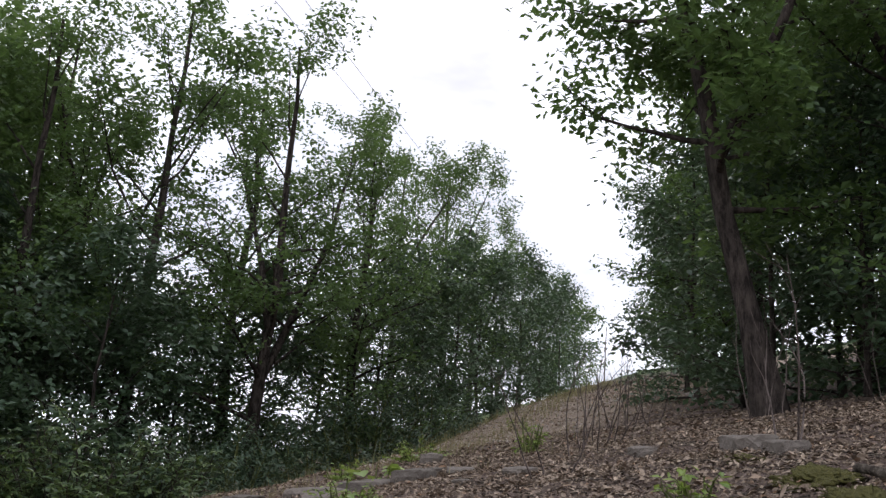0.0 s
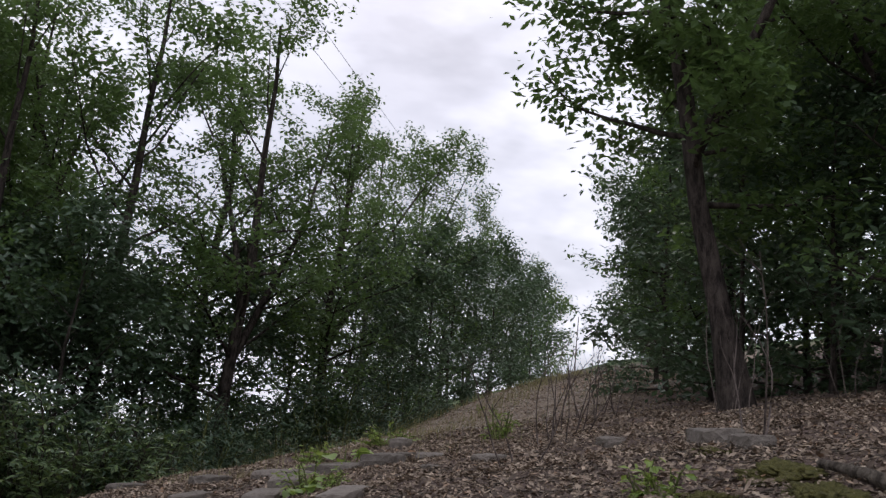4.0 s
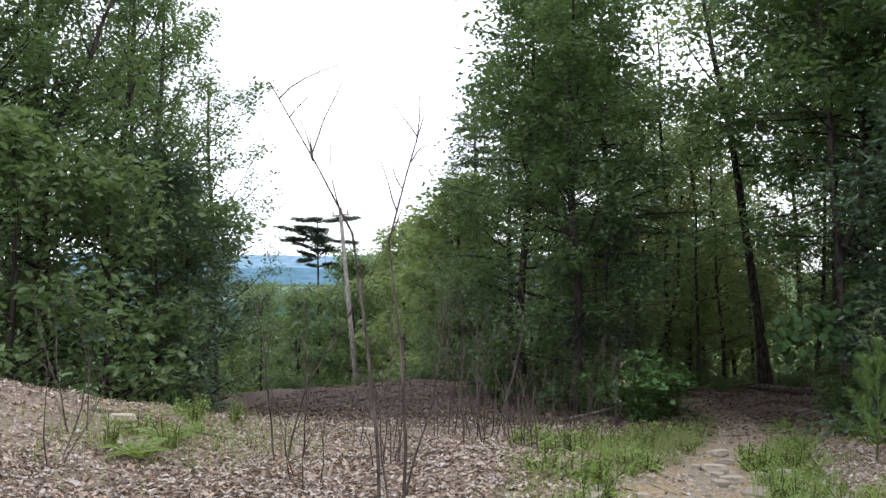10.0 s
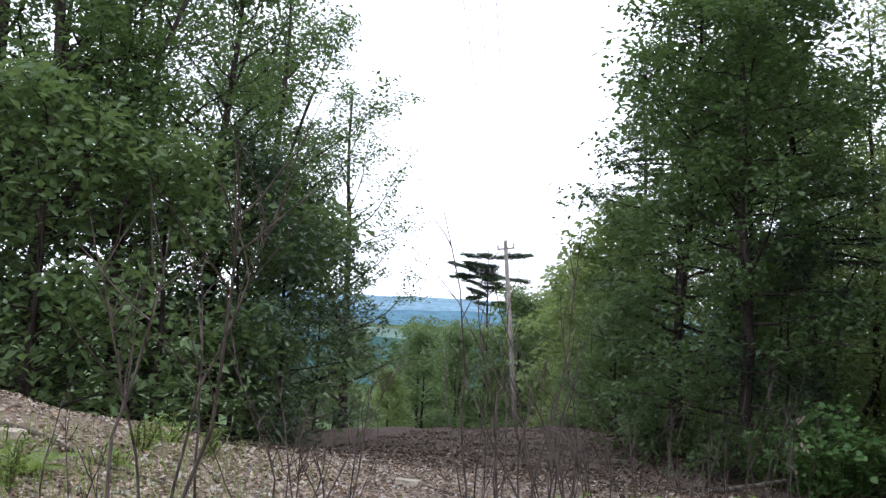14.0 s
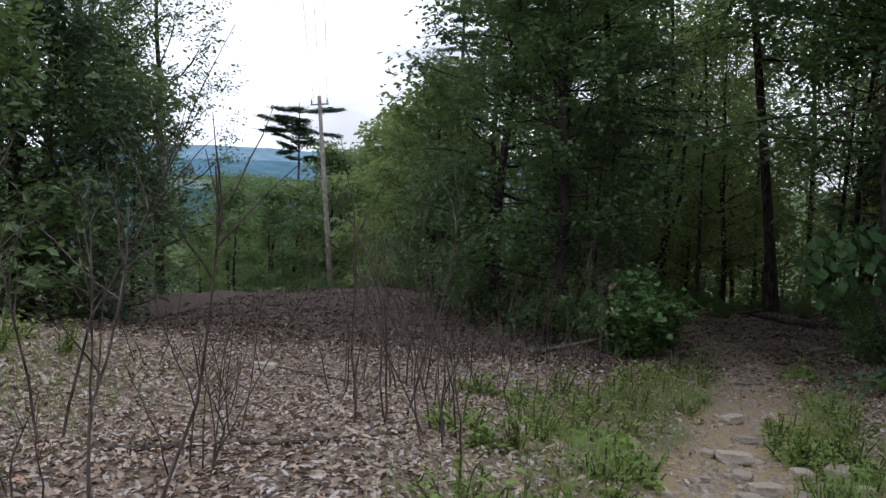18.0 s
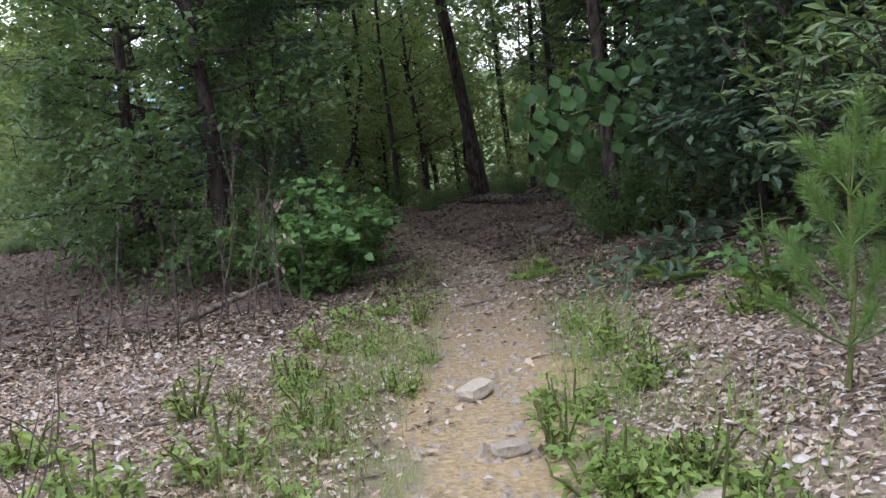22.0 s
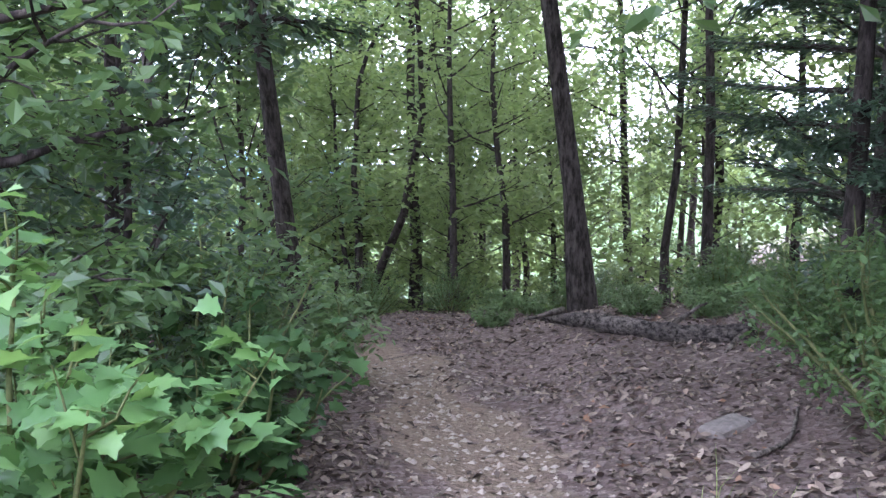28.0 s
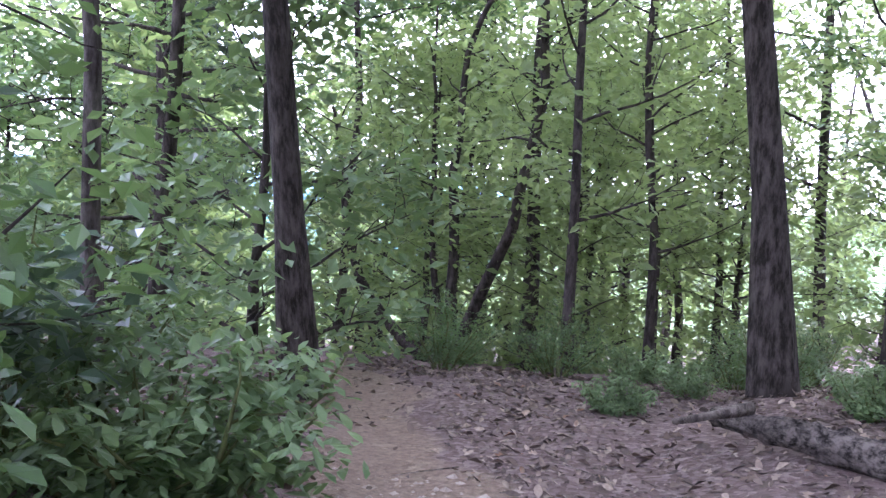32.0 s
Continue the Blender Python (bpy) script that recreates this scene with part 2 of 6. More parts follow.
def ground_material():
    m, t, p, out = nodes_of("forest floor")
    fine, mid, wide = noise_tex(t, 22.0, 7.0, 0.7), noise_tex(t, 3.0, 5.0, 0.6), noise_tex(t, 0.5, 3.0)
    cell = t.nodes.new("ShaderNodeTexVoronoi")
    cell.inputs["Scale"].default_value = 24.0
    t.links.new(fine.inputs["Vector"].links[0].from_socket, cell.inputs["Vector"])
    bits = ramp(t, cell.outputs["Color"], [(0.1, (0.045, 0.032, 0.026)), (0.5, (0.115, 0.085, 0.07)), (0.9, (0.26, 0.21, 0.18))])
    leafy = mix_colour(t, fine.outputs["Fac"], bits.outputs["Color"], (0.12, 0.085, 0.07))
    bleached = mix_colour(t, fine.outputs["Fac"], ramp(t, cell.outputs["Color"], [(0.1, (0.09, 0.067, 0.049)), (0.5, (0.225, 0.172, 0.13)), (0.9, (0.45, 0.37, 0.285))]).outputs["Color"], (0.23, 0.18, 0.14))
    dirt = ramp(t, fine.outputs["Fac"], [(0.25, (0.18, 0.125, 0.068)), (0.5, (0.345, 0.26, 0.145)), (0.75, (0.49, 0.39, 0.24))]).outputs["Color"]
    # Soil of the wood, shade put into its darker colour; dark bank soil too.
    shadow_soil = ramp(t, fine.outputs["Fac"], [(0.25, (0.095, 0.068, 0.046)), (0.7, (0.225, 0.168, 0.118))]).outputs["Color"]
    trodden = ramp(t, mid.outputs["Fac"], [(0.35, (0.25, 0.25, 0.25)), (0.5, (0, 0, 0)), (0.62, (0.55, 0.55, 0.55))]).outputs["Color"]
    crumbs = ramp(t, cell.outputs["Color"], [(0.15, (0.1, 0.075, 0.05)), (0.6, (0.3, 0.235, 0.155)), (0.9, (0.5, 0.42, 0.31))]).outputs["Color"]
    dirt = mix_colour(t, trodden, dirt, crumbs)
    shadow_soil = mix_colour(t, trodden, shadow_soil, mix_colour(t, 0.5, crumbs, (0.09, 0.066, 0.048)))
    green = ramp(t, mid.outputs["Fac"], [(0.3, (0.14, 0.13, 0.075)), (0.7, (0.23, 0.235, 0.11))]).outputs["Color"]
    far = ramp(t, wide.outputs["Fac"], [(0.3, (0.04, 0.07, 0.025)), (0.7, (0.09, 0.14, 0.05))]).outputs["Color"]

    def layer(name):
        a = t.nodes.new("ShaderNodeAttribute")
        a.attribute_name = name
        return a.outputs["Fac"]

    def rough_edge(fac):
        a = t.nodes.new("ShaderNodeMath")
        a.operation = "MULTIPLY_ADD"
        a.inputs[1].default_value = 0.9
        t.links.new(mid.outputs["Fac"], a.inputs[0])
        a.inputs[2].default_value = -0.45
        b = t.nodes.new("ShaderNodeMath")
        b.operation, b.use_clamp = "ADD", True
        t.links.new(fac, b.inputs[0])
        t.links.new(a.outputs[0], b.inputs[1])
        r = ramp(t, b.outputs[0], [(0.3, (0, 0, 0)), (0.62, (1, 1, 1))])
        return r.outputs["Color"]

    leafy = mix_colour(t, layer("dry"), leafy, bleached)
    c = mix_colour(t, rough_edge(layer("grassy")), leafy, green)
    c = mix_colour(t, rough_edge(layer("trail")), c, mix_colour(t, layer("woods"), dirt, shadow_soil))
    c = mix_colour(t, layer("far"), c, far)
    t.links.new(c, p.inputs["Base Color"])
    p.inputs["Roughness"].default_value, p.inputs["Specular IOR Level"].default_value = 0.95, 0.15
    b = bump(t, fine.outputs["Fac"], 0.6, 0.05)
    b2 = bump(t, cell.outputs["Distance"], 0.4, 0.04)
    t.links.new(b.outputs[0], b2.inputs["Normal"])
    t.links.new(b2.outputs[0], p.inputs["Normal"])
    return m


GROUND = ground_material()

# ---- the lie of the land ----
TRAIL = [(-0.6, -6), (-0.2, -2), (0.1, 1), (0.5, 3.5), (0.9, 6.2), (1.4, 9.8), (2.2, 13), (3.1, 16.5), (3.75, 19), (4.1, 22), (3.7, 25.5), (2.6, 29.5),
         (0.8, 34), (-2, 40)]


def smooth(a, b, x):
    s = np.clip((x - a) / (b - a), 0, 1)
    return s * s * (3 - 2 * s)


def trail_x(y):
    return np.interp(y, [q[1] for q in TRAIL], [q[0] for q in TRAIL])


def waves(x, y):
    return (0.035 * np.sin(1.7 * x + 0.6 * y) * np.cos(1.3 * y - 0.5 * x) + 0.02 * np.sin(3.9 * x - 1.1 * y + 1) + 0.02 * np.sin(3.1 * y + 1.9 * x)
            + 0.012 * np.sin(7.3 * x + 2.2) * np.cos(6.1 * y))


def hill_axes(x, y):
    return (x - 2) * 0.913 + (y - 5) * 0.407, -(x - 2) * 0.407 + (y - 5) * 0.913


def lip(y):
    """Where the eroded bank breaks off, to the right of the footpath."""
    return np.clip(1.6 + 0.395 * (y - 3.0), 1.3, 2.25) + 0.07 * np.sin(5.1 * y) + 0.05 * np.sin(11.3 * y + 1) + 0.03 * np.sin(23 * y)


def ground_z(x, y):
    x, y = np.asarray(x, float), np.asarray(y, float)
    base = 0.15 - 0.115 * np.minimum(y, 22) - 0.06 * np.clip(y - 22, 0, 8) - 0.2 * np.clip(y - 30, 0, 30) - 0.15 * np.clip(y - 60, 0, 60) - 0.16 * np.clip(y - 120, 0, 380)
    base = np.where(y < -6, 0.84, base)
    right = x - trail_x(y)
    aside = x - trail_x(np.minimum(y, 22))
    base = base + 0.13 * np.clip(aside - 0.9, 0, 7) * smooth(7, 12, y) * (1 - smooth(24, 33, y))
    base = base + 0.08 * smooth(0.55, 1.5, aside) * smooth(16, 20.5, y) * (1 - smooth(27.5, 31, y))
    base = base + np.minimum(0.15 * np.clip(-x - 1.8, 0, 8), 0.9) * (1 - smooth(11.5, 17.5, y))
    base = base - 0.1 * np.clip(-x - 4, 0, 40) * smooth(15, 24, y)
    base = base + 0.42 * np.exp(-((x + 0.4) / 1.7) ** 2 - ((y - 9.8) / 3.2) ** 2)
    u, v = hill_axes(x, y)
    top = 0.62 + 0.2 * np.clip(u, -12, 1) + 0.098 * np.clip(u - 1, 0, 13) + 0.026 * np.clip(u - 14, 0, 11) + 0.14 * np.clip(u - 14, 0, 118) + 0.01 * np.clip(u - 132, 0, 1e9)
    hill = top - 0.2 * np.clip(v, -25, 0) - 0.5 * np.clip(v, 0, 6) - 0.25 * np.clip(v - 6, 0, 1e9)
    width = 0.5 + 1.7 * (1 - smooth(0.5, 3.5, y))
    ragged = 0.12 * np.sin(2.3 * y) + 0.07 * np.sin(6.1 * y + 1) + 0.04 * np.sin(15 * y + 3 * x) + 0.03 * np.sin(27 * y + 9 * x)
    mask = smooth(1.98 - width, 2.08, x + ragged)
    edge = lip(y)
    scarp = 0.36 * smooth(edge - 0.62, edge - 0.02, x) ** 1.2 + 0.64 * smooth(edge - 0.16, edge + 0.1, x)
    cutaway = smooth(1.8, 2.8, y)
    mask = mask * (1 - cutaway) + scarp * cutaway
    z = base + mask * np.maximum(0, hill - base)
    broken = np.sin(17 * x + 5 * y) * np.sin(13 * y - 4 * x) + 0.7 * np.sin(31 * y + 11 * x) * np.sin(23 * x)
    z = z + 0.12 * mask * (1 - mask) * broken * smooth(2, 3, y) * (1 - smooth(5.5, 6.5, y))
    near = 1 - smooth(25, 60, np.hypot(x - 2, y - 12))
    bare = np.exp(-(right / 0.55) ** 2)
    return z + waves(x, y) * near * (1 - 0.6 * bare) - 0.05 * bare * near


def gz(x, y):
    return float(ground_z(x, y))


RNG = np.random.default_rng(7)


# ---- mesh tools ----
class Build:
    """Gathers vertices and faces of three or four corners for one mesh."""

    def __init__(self):
        self.v, self.f3, self.f4, self.n = [], [], [], 0

    def add(self, v, f):
        v, f = np.asarray(v, float).reshape(-1, 3), np.asarray(f, int)
        (self.f3 if f.shape[1] == 3 else self.f4).append(f + self.n)
        self.v.append(v)
        self.n += len(v)
        return self

    def mesh(self, name, material, soft=False):
        v = np.concatenate(self.v)
        loops, starts, at = [], [], 0
        for some, k in ((self.f3, 3), (self.f4, 4)):
            if some:
                f = np.concatenate(some)
                loops.append(f.ravel())
                starts.append(at + k * np.arange(len(f)))
                at += k * len(f)
        loops, starts = np.concatenate(loops), np.concatenate(starts)
        me = bpy.data.meshes.new(name)
        me.vertices.add(len(v))
        me.vertices.foreach_set("co", v.astype(np.float32).ravel())
        me.loops.add(len(loops))
        me.loops.foreach_set("vertex_index", loops.astype(np.int32))
        me.polygons.add(len(starts))
        me.polygons.foreach_set("loop_start", starts.astype(np.int32))
        me.polygons.foreach_set("use_smooth", np.full(len(starts), soft))
        me.update(calc_edges=True)
        me.materials.append(material)
        return me


def unit(a):
    return a / np.maximum(np.linalg.norm(a, axis=-1, keepdims=True), 1e-9)


def tube(b, pts, radii, sides=6, rng=None, rough=0.0, cap=False):
    pts, radii = np.asarray(pts, float), np.asarray(radii, float)
    k = len(pts)
    d = unit(np.gradient(pts, axis=0))
    ref = np.where(np.abs(d[:, 2:3]) > 0.8, np.array([[1.0, 0, 0]]), np.array([[0, 0, 1.0]]))
    a = unit(np.cross(ref, d))
    c = np.cross(d, a)
    ang = np.linspace(0, 2 * np.pi, sides, endpoint=False)
    r = radii[:, None] * np.ones(sides)
    if rough and rng is not None:
        r = r * (1 + rough * rng.standard_normal((k, sides)))
    v = pts[:, None] + r[..., None] * (np.cos(ang)[None, :, None] * a[:, None] + np.sin(ang)[None, :, None] * c[:, None])
    i, j = np.meshgrid(np.arange(k - 1), np.arange(sides), indexing="ij")
    jn = (j + 1) % sides
    f = np.stack([i * sides + j, i * sides + jn, (i + 1) * sides + jn, (i + 1) * sides + j], -1).reshape(-1, 4)
    n0 = b.n
    b.add(v, f)
    if cap:
        for ring, flip in ((0, True), (k - 1, False)):
            q = n0 + ring * sides + np.arange(sides)
            q = q[::-1] if flip else q
            mid = b.n
            b.v.append(pts[ring][None])
            b.n += 1
            b.f3.append(np.stack([q, np.roll(q, -1), np.full(sides, mid)], -1))
    return b


# Leaf outlines, one unit long: points of the rim from the base round to the tip and back, then the faces.
def fan(rim, fold=0.08, curl=0.0):
    rim = np.array(rim, float)
    z = fold * np.abs(rim[:, 1]) * 2 - curl * (rim[:, 0] - 0.5) ** 2
    v = np.vstack([np.c_[rim, z], [[0.45, 0, -0.01]]])
    n = len(rim)
    return v, np.array([[i, (i + 1) % n, n] for i in range(n)])


def mirrored(side):
    return [(0, 0)] + side + [(1, 0)] + [(x, -y) for x, y in side[::-1]]


LEAF_OVAL = (np.array([[0, 0, 0], [0.55, -0.27, 0.06], [1, 0, -0.05], [0.55, 0.27, 0.06]]), np.array([[0, 1, 2, 3]]))
LEAF_LANCE = (np.array([[0, 0, 0], [0.5, -0.14, 0.04], [1, 0, -0.08], [0.5, 0.14, 0.04]]), np.array([[0, 1, 2, 3]]))
LEAF_ELLIPSE = (np.array([[0, 0, 0], [0.35, -0.17, 0.03], [0.7, -0.21, 0.0], [1, 0, -0.12], [0.7, 0.21, 0.0], [0.35, 0.17, 0.03]]), np.array([[0, 1, 4, 5], [1, 2, 3, 4]]))
LEAF_SPRAY = (np.array([[0, 0, 0], [0.4, -0.16, 0.0], [1, 0, -0.1], [0.4, 0.16, 0.0]]), np.array([[0, 1, 2, 3]]))
LEAF_LOBED = fan(mirrored([(0.15, 0.12), (0.3, 0.07), (0.42, 0.27), (0.55, 0.13), (0.7, 0.32), (0.85, 0.12)]), 0.1, 0.25)
LEAF_STAR = fan(mirrored([(0.02, 0.2), (-0.06, 0.44), (0.18, 0.33), (0.3, 0.6), (0.48, 0.33), (0.66, 0.36), (0.74, 0.15)]), 0.08, 0.3)
LEAF_OBOVATE = fan(mirrored([(0.2, 0.05), (0.45, 0.2), (0.58, 0.25), (0.72, 0.31), (0.85, 0.24), (0.94, 0.13)]), 0.12, 0.35)
LEAF_TOOTHED = fan(mirrored([(0.16, 0.04), (0.3, 0.13), (0.33, 0.11), (0.43, 0.21), (0.46, 0.19), (0.56, 0.28), (0.59, 0.255), (0.69, 0.32), (0.72, 0.29), (0.81, 0.29), (0.84, 0.24), (0.92, 0.17)]), 0.14, 0.35)
LEAF_ROUND = fan(mirrored([(0.05, 0.28), (0.3, 0.45), (0.6, 0.4), (0.85, 0.2)]), 0.1, 0.2)
LEAF_DRY = fan(mirrored([(0.2, 0.16), (0.5, 0.25), (0.8, 0.17)]), 0.25, -0.45)


def leaves(b, base, way, up, size, shape):
    """Lays one leaf at each base point, along way, with its face towards up."""
    tv, tf = shape
    way = unit(way)
    side = unit(np.cross(up, way))
    up = np.cross(way, side)
    size = np.broadcast_to(size, (len(base),))[:, None, None]
    v = base[:, None] + size * (tv[None, :, :1] * way[:, None] + tv[None, :, 1:2] * side[:, None] + tv[None, :, 2:] * up[:, None])
    f = (tf[None] + len(tv) * np.arange(len(base))[:, None, None]).reshape(-1, tf.shape[1])
    return b.add(v.reshape(-1, 3), f)


def part(name, mesh, parent, label=""):
    ob = new(name, mesh)
    ob.parent = parent
    return tagged(ob, label) if label else ob


def thing(name, label, category, group="", at=(0, 0, 0)):
    ob = new(name)
    ob.location = at
    ob.empty_display_size = 0.2
    return tagged(ob, label, category, group)


def spots(x, y, turn=0.0, size=1.0, sink=0.0, tilt=(0, 0)):
    return pose(x, y, gz(x, y) - sink, tilt[0], tilt[1], turn) @ Matrix.Scale(size, 4)


# ---- kinds of plants ----
def bent(rng, a, way, length, n, wander, rise=0.0):
    pts, d = [np.array(a, float)], unit(np.array(way, float))
    for _ in range(n):
        d = unit(d + wander * rng.standard_normal(3) + np.array([0, 0, rise]))
        pts.append(pts[-1] + d * length / n)
    return np.array(pts)


def broadleaf(name, label, seed, high, thick, clear, spread, count, size, leaf, bark, shape=LEAF_OVAL, limbs=15, lean=(0, 0), fork=0, clump=0.3, lift=0.35, group=""):
    """A broad-leaved tree: a tapered trunk with limbs and twigs, and a crown of leaves in clumps along the twigs."""
    rng = np.random.default_rng(seed)
    wood, crown = Build(), Build()
    n = 9
    s = np.linspace(0, 1, n)
    stem = np.c_[lean[0] * s ** 1.3, lean[1] * s ** 1.3, s * high - 0.35]
    stem[1:, :2] += np.cumsum(0.012 * high * rng.standard_normal((n - 1, 2)), 0) * 0.5
    rad = thick * (1 - 0.82 * s) * (1 + 0.6 * np.exp(-s * 22))
    tube(wood, stem, rad, 9, rng, 0.05)
    stems = [(stem, rad)]
    for k in range(fork):
        h = 0.3 + 0.1 * k
        p = np.array([np.interp(h, s, stem[:, q]) for q in range(3)])
        az = rng.uniform(0, 6.28)
        pts = bent(rng, p, (0.5 * math.cos(az), 0.5 * math.sin(az), 1), high * (1 - h) * 0.95, 7, 0.08, 0.04)
        r2 = np.interp(h, s, rad) * 0.75 * (1 - 0.8 * np.linspace(0, 1, 8))
        tube(wood, pts, r2, 7, rng, 0.05)
        stems.append((pts, r2))
    anchors, weight = [], []
    for i in range(limbs):
        st, sr = stems[i % len(stems)]
        q = (i + 0.5) / limbs
        h = clear + (0.97 - clear) * q
        z = h * high - 0.35
        if z < st[0, 2]:
            z = st[0, 2] + 0.2 * (st[-1, 2] - st[0, 2])
        p = np.array([np.interp(z, st[:, 2], st[:, k]) for k in range(3)])
        r = np.interp(z, st[:, 2], sr)
        az = i * 2.4 + rng.uniform(-0.5, 0.5)
        el = lift - 0.2 + 0.75 * q + rng.uniform(-0.15, 0.2)
        ln = spread * (0.25 + 0.75 * math.sin(math.pi * (0.22 + 0.72 * q)) ** 0.8) * rng.uniform(0.75, 1.15)
        pts = bent(rng, p, (math.cos(az) * math.cos(el), math.sin(az) * math.cos(el), math.sin(el)), ln, 6, 0.13, 0.03)
        tube(wood, pts, np.maximum(0.42 * r * np.linspace(1, 0.12, 7), 0.006), 5)
        for j in range(6):
            f = 0.25 + 0.75 * (j + rng.uniform(0, 1)) / 6
            a = np.array([np.interp(f * 6, np.arange(7), pts[:, k]) for k in range(3)])
            d = unit(pts[-1] - pts[0]) + 0.9 * rng.standard_normal(3) * (1, 1, 0.6)
            tw = bent(rng, a, d, ln * rng.uniform(0.22, 0.45), 4, 0.2, 0.02)
            tube(wood, tw, np.maximum(0.12 * r * np.linspace(1, 0.2, 5), 0.004), 3)
            anchors.append(tw)
            weight.append(rng.uniform(0.3, 1.0))
    anchors, weight = np.array(anchors), np.array(weight)
    pick = rng.choice(len(anchors), count, p=weight / weight.sum())
    f = rng.uniform(0.6, 4, count)
    lo = f.astype(int).clip(0, 3)
    base = anchors[pick, lo] + (f - lo)[:, None] * (anchors[pick, lo + 1] - anchors[pick, lo])
    base = base + clump * np.clip(rng.standard_normal((count, 3)), -1.5, 1.5) * (1, 1, 0.55)
    az = rng.uniform(0, 6.283, count)
    way = np.c_[np.cos(az), np.sin(az), rng.normal(-0.35, 0.35, count)]
    up = np.c_[0.55 * rng.standard_normal((count, 2)), np.ones(count)]
    leaves(crown, base, way, up, size * rng.uniform(0.65, 1.25, count), shape)
    t = thing(name, label, "tree", group)
    part("trunk", wood.mesh("trunk", bark, True), t)
    part("crown", crown.mesh("crown", leaf, len(shape[0]) > 6), t)
    return t


def conifer(name, label, seed, high, thick, clear, spread, count, leaf, bark, size=0.26, whorl=0.5, flat=False, group=""):
    rng = np.random.default_rng(seed)
    wood, crown = Build(), Build()
    s = np.linspace(0, 1, 9)
    stem = np.c_[0.01 * high * np.sin(3 * s), 0.01 * high * np.cos(2 * s) - 0.01 * high, s * high - 0.35]
    tube(wood, stem, thick * (1 - 0.9 * s) * (1 + 0.5 * np.exp(-s * 22)), 8, rng, 0.05)
    arms, z = [], clear * high
    while z < high - 0.5:
        q = (z / high - clear) / (1 - clear)
        for k in range(5):
            az = rng.uniform(0, 6.283)
            ln = spread * ((0.35 + 0.65 * q) if flat else (1 - q) ** 0.75) * rng.uniform(0.6, 1.15) + 0.25
            el = rng.normal(0.25 if flat else 0.05, 0.15)
            p = (np.interp(z - 0.35, stem[:, 2], stem[:, 0]), np.interp(z - 0.35, stem[:, 2], stem[:, 1]), z - 0.35)
            pts = bent(rng, p, (math.cos(az) * math.cos(el), math.sin(az) * math.cos(el), math.sin(el)), ln, 5, 0.07, -0.02)
            tube(wood, pts, np.maximum(0.02 * ln * np.linspace(1, 0.2, 6), 0.005), 4)
            arms.append(pts)
        z += whorl * rng.uniform(0.7, 1.3)
    arms = np.array(arms)
    ln = np.linalg.norm(arms[:, -1] - arms[:, 0], axis=1)
    pick = rng.choice(len(arms), count, p=ln / ln.sum())
    f = 5 * rng.uniform(0.15, 1, count) ** 0.7
    lo = f.astype(int).clip(0, 4)
    base = arms[pick, lo] + (f - lo)[:, None] * (arms[pick, lo + 1] - arms[pick, lo])
    out = unit(arms[pick, -1] - arms[pick, 0])
    across = np.cross(out, (0, 0, 1.0))
    base = base + across * (rng.normal(0, 0.16, count) * ln[pick] * 0.8)[:, None] + 0.05 * rng.standard_normal((count, 3))
    way = out + 0.7 * across * rng.standard_normal(count)[:, None] + np.c_[np.zeros((count, 2)), rng.normal(-0.2, 0.2, count)]
    leaves(crown, base, way, np.c_[0.3 * rng.standard_normal((count, 2)), np.ones(count)], size * rng.uniform(0.6, 1.2, count), LEAF_SPRAY)
    t = thing(name, label, "tree", group)
    part("trunk", wood.mesh("trunk", bark, True), t)
    part("crown", crown.mesh("crown", leaf), t)
    return t


